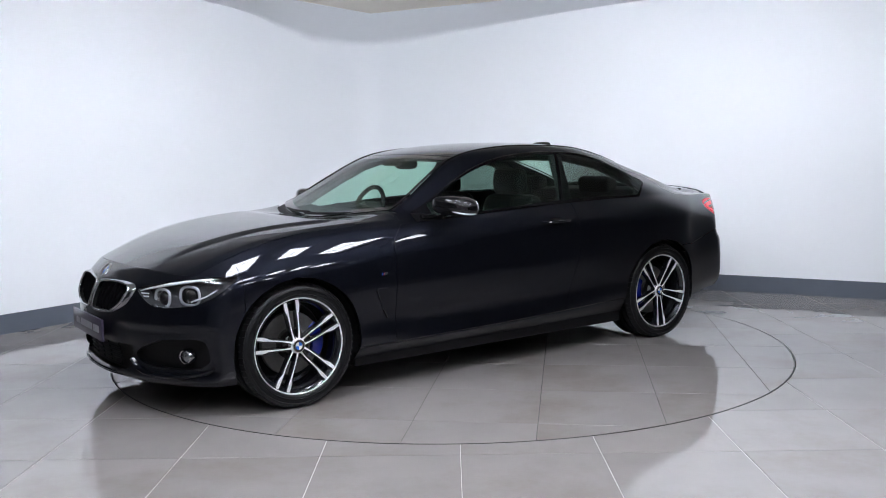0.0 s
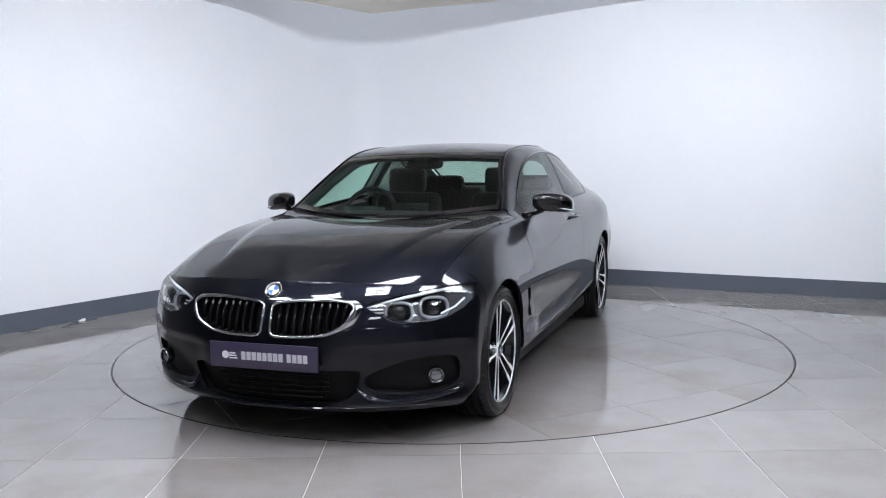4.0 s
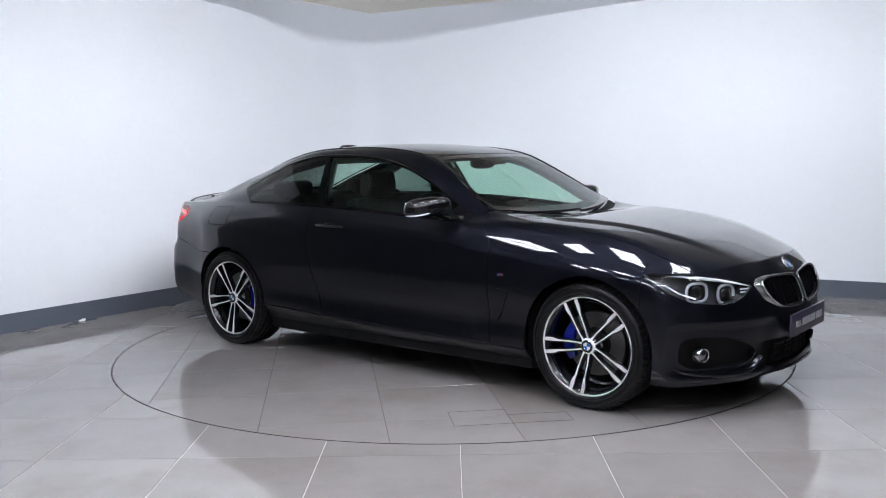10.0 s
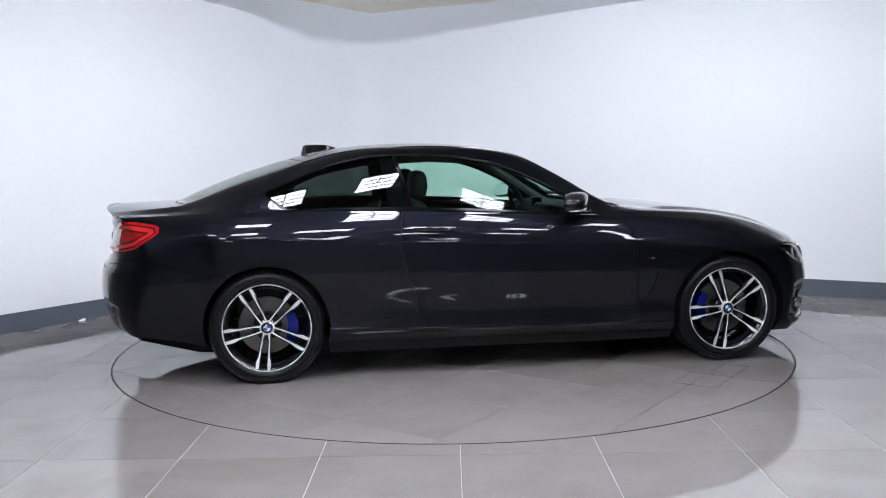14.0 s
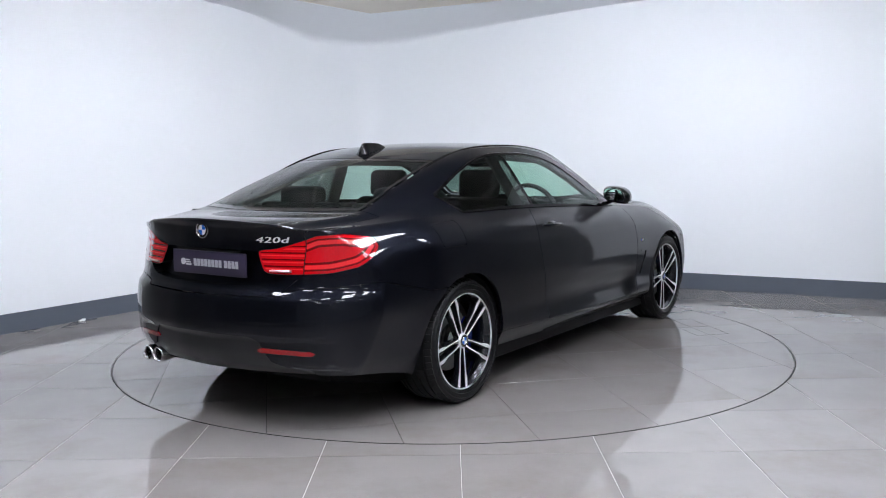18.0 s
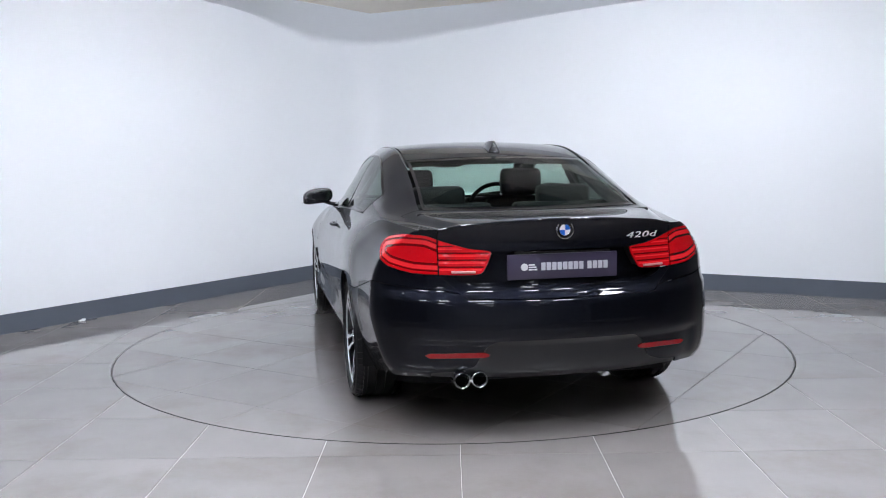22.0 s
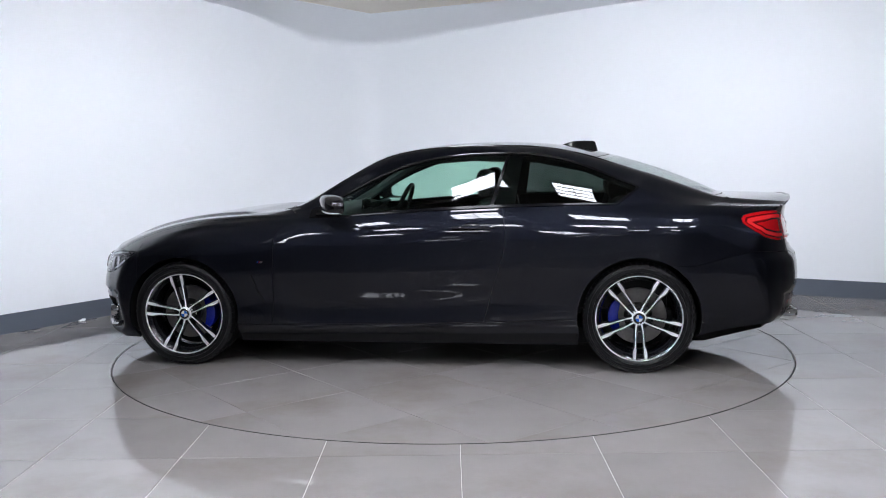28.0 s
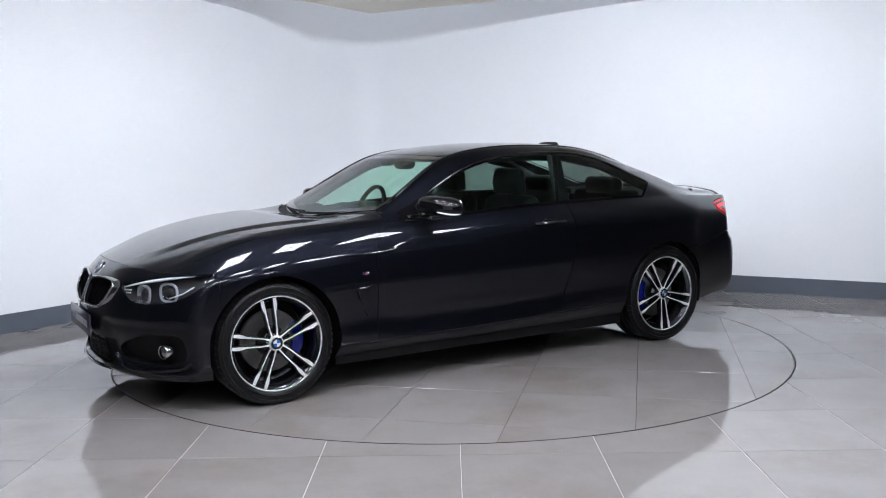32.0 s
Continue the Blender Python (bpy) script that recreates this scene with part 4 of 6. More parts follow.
def build_body():
    S = half_body()
    front = lambda c: c[:, 0] > 1.2
    rear = lambda c: c[:, 0] < -1.2
    # wheel openings
    for sx in (1, -1):
        arch = lambda c, sx=sx: np.where(c[:, 7] < 5, np.hypot(c[:, 0] - sx * WHEEL_X, c[:, 2] - WHEEL_Z) - ARCH_R, 1.0)
        _, S = split(S, arch)
    # glazing
    screen, S = take(S, lambda c: (7 - c[:, 7]) * 0.12, lambda c: c[:, 0] - cowl(c) + 0.05, lambda c: screen_top(c) - c[:, 0])
    backlight, S = take(S, lambda c: (7 - c[:, 7]) * 0.12, lambda c: c[:, 0] - rear_top(c), lambda c: rear_low(c) - c[:, 0])
    roof, S = take(S, lambda c: (7 - c[:, 7]) * 0.12, lambda c: c[:, 0] - screen_top(c), lambda c: rear_top(c) - c[:, 0])
    cab = lambda c: np.maximum(c[:, 0] - 0.60, -1.5 - c[:, 0])
    kink = lambda c: -(c[:, 0] + 1.275 + (c[:, 2] - 0.985) * 1.45)
    # the top edge and the kink behind the rear pane meet in a rounded tip
    tip = lambda c, top, back: 0.022 * np.log(np.exp(np.clip((c[:, 7] - top) * 0.3 / 0.022, -30, 30)) + np.exp(np.clip((kink(c) + back) / 0.022, -30, 30)))
    dlo, S = take(S, cab, lambda c: (5.0 - c[:, 7]) * 0.25, lambda c: tip(c, 6.05, 0.0), gap=0.0015)
    inner, trim = take(dlo, lambda c: (5.05 - c[:, 7]) * 0.35, lambda c: tip(c, 5.95, 0.022), lambda c: c[:, 0] - 0.47, gap=0)
    b_line = lambda c: -(c[:, 0] + 0.525 + (c[:, 2] - 0.984) * 0.318)
    door_glass, inner = split(inner, b_line)
    quarter_glass, pillar = split(inner, lambda c: -b_line(c) + 0.020)
    trim = joined(trim, pillar)
    # lamps
    head, S = take(S, only(inside_ring(HEADLAMP, diag_front), lambda c: (c[:, 0] > 1.5) & (c[:, 1] > 0.3)), gap=0.003)
    tail, S = take(S, only(inside_ring(TAILLAMP, diag_rear), lambda c: (c[:, 0] < -1.7) & (c[:, 1] > 0.25)), gap=0.003)
    # front face openings
    kidney, S = take(S, only(inside_ring(KIDNEY, face_on), lambda c: c[:, 0] > 1.9), gap=0)
    mouth, S = take(S, only(inside_ring(INTAKE, face_on), lambda c: c[:, 0] > 1.9), gap=0)
    duct, S = take(S, only(inside_ring(SIDE_INTAKE, face_on), lambda c: c[:, 0] > 1.7), gap=0)
    # bonnet and the strip of plastic under the screen
    scuttle, S = take(S, lambda c: (6.4 - c[:, 7]) * 0.12, lambda c: c[:, 0] - cowl(c), lambda c: cowl(c) - 0.05 - c[:, 0])
    bonnet, S = take(S, lambda c: (5.5 - c[:, 7]) * 0.12, lambda c: cowl(c) - c[:, 0], lambda c: c[:, 6] - 2.212)
    # boot lid over deck and tail
    deck = lambda c: np.maximum((6.0 - c[:, 7]) * 0.1, np.maximum(c[:, 0] - rear_low(c), 0.95 - c[:, 2]))
    tailface = lambda c: np.maximum(np.maximum(c[:, 1] - 0.45 - 0.116 * np.clip((c[:, 2] - 0.655) / 0.105, 0, 1), 0.655 - c[:, 2]), c[:, 0] + 2.1)
    boot, S = take(S, lambda c: np.minimum(deck(c), tailface(c)))
    bay, boot = take(boot, only(inside_ring(PLATE_BAY, face_on), lambda c: c[:, 0] < -2.1), gap=0)
    # door and sill
    sill, S = take(S, lambda c: (c[:, 7] - 1.0) * 0.12, lambda c: np.abs(c[:, 0]) - 1.06)
    door, S = take(S, lambda c: np.maximum((c[:, 7] - 5.02) * 0.2, -0.99 + 0 * c[:, 0]), beside(DOOR_REAR), lambda c: -beside(DOOR_FRONT)(c))
    # bumpers
    nose, S = take(S, lambda c: 1.70 - c[:, 0] - 0.0 * c[:, 2], lambda c: np.where(c[:, 7] > 5.0, 2.205 - c[:, 6], -1.0))
    tailskirt, S = take(S, lambda c: c[:, 0] + 1.6, lambda c: c[:, 2] - np.interp(c[:, 0], [-2.4, -2.30, -2.05, -1.72], [0.656, 0.695, 0.722, 0.640]))
    reflector, tailskirt = take(tailskirt, only(inside_ring(REFLECTOR, face_on), lambda c: c[:, 0] < -2.1), gap=0.001)
    diffuser, tailskirt = take(tailskirt, only(inside_ring(DIFFUSER, face_on), lambda c: c[:, 0] < -2.1), gap=0.002)
    frame_side, S = take(S, lambda c: (5.02 - c[:, 7]) * 0.2, lambda c: c[:, 0] - 0.70, lambda c: -1.2 - c[:, 0], gap=0)
    wing, quarter = split(S, lambda c: 0.1 - c[:, 0])

    whole("bonnet", bonnet, PAINT, CAR, flange=0.014, share=0.15)
    whole("roof_panel", roof, PAINT, CAR, flange=0.01)
    boot_low, boot = split(boot, lambda c: c[:, 2] - 0.762)
    whole("boot_lid", boot, PAINT, CAR, flange=0.014, share=0.15)
    whole("boot_lower_edge", boot_low, PAINT, CAR, flange=0.014)
    whole("front_bumper", nose, PAINT, CAR, flange=0.018)
    whole("rear_bumper", tailskirt, PAINT, CAR, flange=0.018)
    whole("diffuser", moved(diffuser, -0.006), DIFFUSE, CAR, "dark grey lower bumper insert", flange=0.01)
    both("door", door, PAINT, CAR, flange=0.012)
    both("roof_rail", frame_side, PAINT, CAR, flange=0.01)
    both("front_wing", wing, PAINT, CAR, flange=0.016)
    flap_ring = outline([(-1.60, 0.955), (-1.42, 0.962), (-1.405, 0.945), (-1.41, 0.848), (-1.425, 0.835), (-1.60, 0.838), (-1.615, 0.86), (-1.615, 0.94)], 0.4)
    flap, right = take(mirrored(quarter), only(inside_ring(flap_ring, lambda c: (c[:, 0], c[:, 2])), lambda c: c[:, 1] < -0.5), gap=0.0025)
    put("rear_quarter", quarter, PAINT, CAR, flange=0.016)
    put("rear_quarter", right, PAINT, CAR, flange=0.016)
    put("fuel_flap", flap, PAINT, CAR, "body-coloured fuel filler flap", flange=0.008)
    both("side_skirt", sill, PAINT, CAR)
    whole("scuttle", moved(scuttle, -0.012), BLACK, CAR, "black plastic strip under the windscreen")
    # panes with their black printed borders
    pane, border = take(screen, lambda c: (7.06 - c[:, 7]) * 0.5, lambda c: screen_top(c) + 0.055 - c[:, 0], lambda c: c[:, 0] - cowl(c) + 0.11, gap=0)
    ws = whole("windscreen", pane, GLASS, CAR, "green-tinted windscreen")
    whole("screen_border", border, PIANO, ws, "black printed border of the windscreen", flange=0.004)
    pane, border = take(backlight, lambda c: (7.06 - c[:, 7]) * 0.5, lambda c: rear_low(c) + 0.04 - c[:, 0], lambda c: c[:, 0] - rear_top(c) + 0.04, gap=0)
    rw = whole("rear_window", pane, GLASS_MID, CAR, "tinted rear window")
    whole("screen_border", border, PIANO, rw, "black printed border of the rear window", flange=0.004)
    both("door_window", even(door_glass), GLASS, CAR, "green-tinted door window")
    both("quarter_window", even(quarter_glass), GLASS_DARK, CAR, "dark privacy quarter window")
    both("window_trim", moved(trim, 0.001), SATIN_BLACK, CAR, "gloss black window surround", flange=0.01)
    both("rear_reflector", moved(reflector, 0.001), REDFOG, CAR, "narrow red bumper reflector", flange=0.006)
    # recessed bay for the rear plate, and the dark backs of the intakes
    whole("plate_bay", pushed_in(bay, (0.060, 0, 0)), PAINT, CAR)
    whole("lower_grille_back", pushed_in(mouth, (-0.055, 0, 0)), BLACK, CAR)
    both("side_intake_back", pushed_in(duct, (-0.035, -0.010, 0)), BLACK, CAR, "black hollow round the fog light")
    both("kidney_back", pushed_in(kidney, (-0.06, 0, 0)), BLACK, CAR)
    return head, tail, kidney, door, roof


GLASS_MID = thin_glass("smoked_rear_glass", (0.64, 0.74, 0.69))


def pushed_in(sheet, d):
    """The sheet set back by d, with walls out to its old edge."""
    seen = {}
    key = [tuple(np.round(p, 5)) for p in sheet.A[:, :3]]
    for f in sheet.F:
        for a, b in zip(f, f[1:] + f[:1]):
            k = (key[a], key[b]) if key[a] < key[b] else (key[b], key[a])
            seen.setdefault(k, []).append((a, b))
    rim = [e[0] for k, e in seen.items() if len(e) == 1 and not (abs(k[0][1]) < 1e-4 and abs(k[1][1]) < 1e-4)]
    A = sheet.A.copy()
    A[:, :3] += d
    F, add, o = list(sheet.F), [], len(A)
    for a, b in rim:
        pa, pb = sheet.A[a], sheet.A[b]
        n = np.cross(pb[:3] - pa[:3], np.array(d))
        n /= max(np.linalg.norm(n), 1e-9)
        for p in (pa, pb, A[b], A[a]):
            q = p.copy()
            q[3:6] = -n
            add.append(q)
        F.append((o + 1, o, o + 3, o + 2))
        o += 4
    return Sheet(np.concatenate([A, np.array(add)]) if add else A, F)


HEAD, TAIL, KIDNEY_SHEET, DOOR_SHEET, ROOF_SHEET = build_body()


# ---- wheels ----
def polar(r, a):
    return r * math.cos(a), r * math.sin(a)


def prism(points, y0, y1, mat, name, parent, label="", bevel=0.0):
    """A plate cut to an outline in the wheel's plane (x, z), from depth y0 to y1."""
    bm = bmesh.new()
    ring0 = [bm.verts.new((p[0], y0, p[1])) for p in points]
    ring1 = [bm.verts.new((p[0], y1, p[1])) for p in points]
    bm.faces.new(ring0)
    bm.faces.new(ring1[::-1])
    n = len(points)
    for i in range(n):
        j = (i + 1) % n
        bm.faces.new((ring0[j], ring0[i], ring1[i], ring1[j]))
    bmesh.ops.recalc_face_normals(bm, faces=bm.faces)
    return part(name, bm, mat, parent, label)


def spoke_outline(sgn, a0, grow=0.0):
    """One bar of a double spoke, from hub to rim."""
    # (radius, offset across) on the inner and outer flank
    inner = [(0.036, 0.006), (0.075, 0.0140), (0.13, 0.0178), (0.165, 0.0188), (0.20, 0.0200), (0.243, 0.0225)]
    outer = [(0.243, 0.0450), (0.208, 0.0455), (0.188, 0.0410), (0.168, 0.0338), (0.13, 0.0305), (0.09, 0.0280), (0.036, 0.0225)]
    pts = []
    for r, w in [(r, w - grow) for r, w in inner] + [(r, w + grow) for r, w in outer]:
        x, z = r, sgn * w
        pts.append((x * math.cos(a0) - z * math.sin(a0), x * math.sin(a0) + z * math.cos(a0)))
    return pts


def build_wheel(width, phase):
    """A wheel in its own space: the face looks along +y, the axle is the y axis, y = 0 at the hub cap."""
    root = new("wheel")
    w = width
    # tyre: rounded tread with grooves
    y1, y0 = 0.018, 0.018 - w
    prof = [(0.252, y1 - 0.012), (0.262, y1 - 0.002), (0.285, y1 + 0.004), (0.305, y1 - 0.001), (0.318, y1 - 0.012), (0.3235, y1 - 0.028)]
    k = 4
    for i in range(k):
        a = y1 - 0.034 - (w - 0.068) * (i + 0.35) / k
        prof += [(0.325, a + 0.010), (0.325, a), (0.318, a - 0.001), (0.318, a - 0.009), (0.325, a - 0.010)]
    prof += [(0.3235, y0 + 0.028), (0.318, y0 + 0.012), (0.305, y0 + 0.001), (0.285, y0 - 0.004), (0.262, y0 + 0.002), (0.250, y0 + 0.015)]
    tyre = part("tyre", lathe(prof, 72), RUBBER, root, "black low-profile tyre")
    # shoulder blocks of the tread
    blocks, inner_blocks = [], []
    for i in range(60):
        a = 2 * math.pi * i / 60
        m = pose(0, 0, 0, 0, math.degrees(a), 0) @ pose(0, y1 - 0.023, 0.3200, -24, 0, 8)
        b = box((0.0268, 0.034, 0.010), bevel=0)
        bmesh.ops.transform(b, matrix=m, verts=b.verts)
        blocks.append(b)
        m = pose(0, 0, 0, 0, math.degrees(a), 0) @ pose(0, y0 + 0.023, 0.3200, 24, 0, 8)
        b = box((0.0268, 0.034, 0.010), bevel=0)
        bmesh.ops.transform(b, matrix=m, verts=b.verts)
        inner_blocks.append(b)
    for bs in (blocks, inner_blocks):
        part("tread", merged(*bs), RUBBER, root, smooth=False)["kind"] = "stuff"
    for rr in (0.272, 0.296):
        part("sidewall_rib", lathe([(rr, y1 - 0.004), (rr + 0.002, y1 + 0.0065), (rr + 0.005, y1 - 0.002)], 72), RUBBER, root)
    # rim: barrel and polished lip
    part("rim_barrel", lathe([(0.247, 0.006), (0.236, -0.004), (0.226, -0.02), (0.221, -0.05), (0.216, -0.10), (0.226, y0 + 0.03), (0.247, y0 + 0.008)], 72), RIMDARK, root, "dark grey rim barrel")
    part("rim_lip", lathe([(0.254, 0.002), (0.2555, 0.009), (0.2535, 0.012), (0.2500, 0.0115), (0.2485, 0.006), (0.2475, -0.006)], 96), ALLOY, root, "machined bright rim edge")
    for i in range(5):
        a0 = phase + 2 * math.pi * i / 5
        for sgn in (1, -1):
            body = dished(spoke_outline(sgn, a0, 0.0036), -0.034, -0.0016)
            sp = part("spoke", body, RIMDARK, root, "dark grey double spoke with a machined face")
            part("spoke_face", dished(spoke_outline(sgn, a0, -0.0028), -0.004, 0.0), ALLOY, root)
        # web between the bars near the hub
        c, s = math.cos(a0), math.sin(a0)
        web = [(0.05, -0.012), (0.085, -0.014), (0.085, 0.014), (0.05, 0.012)]
        prism([(x * c - z * s, x * s + z * c) for x, z in web], -0.045, -0.026, RIMDARK, "spoke_web", root)
        # wheel bolt between the spokes
        a1 = a0 + math.pi / 5
        bx, bz = polar(0.056, a1)
        part("wheel_bolt", lathe([(0.0001, -0.018), (0.008, -0.019), (0.009, -0.03)], 12, at=(bx, 0, bz)), DARKSTEEL, root)
    part("hub", lathe([(0.034, -0.002), (0.038, -0.005), (0.0415, -0.012), (0.044, -0.03), (0.052, -0.07)], 48), ALLOY, root, "machined hub")
    roundel(root, (0, 0.0005, 0), 0.033, "y")
    # brake disc behind the spokes
    part("brake_disc", lathe([(0.085, -0.095), (0.165, -0.095), (0.168, -0.098), (0.168, -0.118), (0.085, -0.118)], 64), DISC, root, "worn steel brake disc")
    part("disc_bell", lathe([(0.0001, -0.080), (0.075, -0.080), (0.084, -0.09), (0.085, -0.12)], 48), DARKSTEEL, root)
    part("wheel_back", lathe([(0.0001, y0 + 0.05), (0.21, y0 + 0.05), (0.22, y0 + 0.03)], 48), BLACK, root)
    return root


def dished(points, y0, y1):
    """A spoke plate whose face dips towards the hub."""
    bm = bmesh.new()
    dip = lambda p: -0.012 * (1 - min(1.0, math.hypot(*p) / 0.24)) ** 1.2 + 0.011 * min(1.0, math.hypot(*p) / 0.24) - 0.002
    r1 = [bm.verts.new((p[0], y1 + dip(p), p[1])) for p in points]
    r0 = [bm.verts.new((p[0], y0 + dip(p), p[1])) for p in points]
    n = len(points)
    # quads across the bar keep the dished face smooth
    k = 6
    inner, outer = list(range(0, k)), list(range(n - 1, k - 1, -1))
    m = min(len(inner), len(outer))
    for i in range(m - 1):
        a, b = inner[i], inner[i + 1]
        c, d = outer[i], outer[i + 1]
        bm.faces.new((r1[a], r1[b], r1[d], r1[c]))
    if len(outer) > m:
        bm.faces.new((r1[inner[-1]], r1[outer[m]], r1[outer[m - 1]]))
    for i in range(n):
        j = (i + 1) % n
        bm.faces.new((r1[i], r1[j], r0[j], r0[i]))
    bmesh.ops.recalc_face_normals(bm, faces=bm.faces)
    return bm


def roundel(parent, at, r, axis, tilt=0.0):
    """A round emblem of plain quarters in a dark ring."""
    def turn(b):
        m = {"y": pose(0, 0, 0), "x": pose(0, 0, 0, 0, 0, -90), "x_rear": pose(0, 0, 0, 0, 0, 90)}[axis]
        bmesh.ops.transform(b, matrix=pose(*at) @ m @ pose(0, 0, 0, tilt, 0, 0), verts=b.verts)
        return b
    badge = part("badge", turn(lathe([(0.0001, 0.0), (r * 0.62, 0.0), (r * 0.66, 0.0012), (r * 0.92, 0.0012), (r, -0.002), (r, -0.006)], 40)), PIANO, parent, "round emblem of blue and white quarters")
    deep = parent is CAR
    host = badge if deep else parent
    part("emblem_ring", turn(lathe([(r * 0.92, 0.0008), (r * 0.95, 0.0024), (r * 1.0, 0.0016), (r * 1.02, -0.004)], 40)), CHROME, host)
    part("emblem_ring", turn(lathe([(r * 0.60, 0.0006), (r * 0.63, 0.002), (r * 0.66, 0.0006)], 40)), CHROME, host)
    for q in range(4):
        bm = bmesh.new()
        c = bm.verts.new((0, 0.0009, 0))
        arc = [bm.verts.new((r * 0.61 * math.sin(math.pi / 2 * (q + k / 8)), 0.0009, r * 0.61 * math.cos(math.pi / 2 * (q + k / 8)))) for k in range(9)]
        for a, b in zip(arc, arc[1:]):
            bm.faces.new((c, b, a))
        part("emblem_quarter", turn(bm), WHITE if q % 2 == 0 else BLUE, host)


def build_caliper(front):
    bm = bmesh.new()
    # a block that follows the disc's edge
    a0, a1 = (-0.62, 0.62)
    rings = []
    n = 10
    for i in range(n + 1):
        a = a0 + (a1 - a0) * i / n
        e = 0.012 * abs(2 * i / n - 1) ** 3
        prof = [(0.118 + e, -0.068), (0.150, -0.060 - e), (0.176 - e, -0.066), (0.182 - e, -0.085), (0.182 - e, -0.13), (0.118 + e, -0.13)]
        rings.append([bm.verts.new((r * math.cos(a), y, r * math.sin(a))) for r, y in prof])
    for p, q in zip(rings, rings[1:]):
        for k in range(len(p)):
            m = (k + 1) % len(p)
            bm.faces.new((p[k], p[m], q[m], q[k]))
    bm.faces.new(rings[0])
    bm.faces.new(rings[-1][::-1])
    bmesh.ops.recalc_face_normals(bm, faces=bm.faces)
    return bm


def place_wheels():
    # spoke phase in the car's side plane, and which side the caliper sits
    for name, x, y, width, phase, cal in (("lf", WHEEL_X, 0.862, 0.225, 80.0, 180.0), ("rf", WHEEL_X, -0.862, 0.225, -103.5, 180.0),
                                          ("lr", -WHEEL_X, 0.868, 0.255, -92.0, 0.0), ("rr", -WHEEL_X, -0.868, 0.255, -97.5, 0.0)):
        # seen from outside on the right the wheel's own x runs backwards
        ph = radians(phase) if y > 0 else math.pi - radians(phase)
        wheel = build_wheel(width, ph)
        cal_a = radians(cal) if y > 0 else math.pi - radians(cal)
        bm = build_caliper(x > 0)
        bmesh.ops.transform(bm, matrix=Matrix.Rotation(-cal_a, 4, "Y"), verts=bm.verts)
        part("brake_caliper", bm, CALIPER, wheel, "bright blue brake caliper")
        wheel.parent = CAR
        wheel["label"] = "dark grey alloy wheel with five machined double spokes"
        wheel.matrix_basis = pose(x + CAR_AT[0], y + CAR_AT[1], WHEEL_Z, 0, 0, 0 if y > 0 else 180)
        # arch liner
        r = ARCH_R - 0.003
        n = 40
        V, F = [], []
        s = 1 if y > 0 else -1
        for i in range(n + 1):
            a = math.pi * 1.16 * i / n - math.pi * 0.08
            for yy in (0.86, 0.50):
                V.append((x + (r + 0.012 * (0.86 - yy)) * math.cos(a), s * yy, WHEEL_Z + (r + 0.012 * (0.86 - yy)) * math.sin(a)))
        for i in range(n):
            F.append((2 * i, 2 * i + 1, 2 * i + 3, 2 * i + 2))
        c0 = len(V)
        V.append((x, s * 0.50, WHEEL_Z))
        for i in range(n):
            F.append((2 * i + 1, c0, 2 * i + 3))
        link_mesh("arch_liner", np.array(V) + CAR_SHIFT, F, BLACK, CAR, "black wheel arch liner")


place_wheels()


# ---- lamps, grilles, trim ----
def car_part(name, bm, mat, label="", parent=None, smooth=True):
    """A part of the car in car space (its own space already holds the car's place on the turntable)."""
    bmesh.ops.translate(bm, vec=CAR_SHIFT, verts=bm.verts)
    return part(name, bm, mat, parent or CAR, label, smooth)


def flip(bm):
    """The same shape for the other side of the car."""
    b = bm.copy()
    bmesh.ops.scale(b, vec=(1, -1, 1), verts=b.verts)
    bmesh.ops.reverse_faces(b, faces=b.faces)
    return b


def pair(name, bm, mat, label="", parents=(None, None), smooth=True):
    other = flip(bm)
    return car_part(name, bm, mat, label, parents[0], smooth), car_part(name, other, mat, label, parents[1], smooth)


def on_front(y, z, out=0.0):
    return float(face_front(np.array(y), np.array(z))) + out


def on_rear(y, z, out=0.0):
    return float(face_rear(np.array(y), np.array(z))) - out


def front_from_diag(s, z, out=0.0):
    """The point of the front face at diagonal coordinate s."""
    lo, hi = 0.0, 0.9
    for _ in range(40):
        y = (lo + hi) / 2
        if (y - on_front(y, z)) / math.sqrt(2) < s:
            lo = y
        else:
            hi = y
    return on_front(y, z, out), y, z


def flat_ring(n=10, rx=1.0, ry=1.0, power=2.6, steps=40):
    """A rounded-box ring in a plane."""
    out = []
    for i in range(steps):
        a = 2 * math.pi * i / steps
        c, s = math.cos(a), math.sin(a)
        out.append((rx * math.copysign(abs(c) ** (2 / power), c), ry * math.copysign(abs(s) ** (2 / power), s)))
    return out


FOG = material("clear_fog_lens", (0.30, 0.31, 0.33), 0.12, metal=0.8)
RINGS = material("grey_ring_guide", (0.45, 0.46, 0.49), 0.2, coat=0.8)


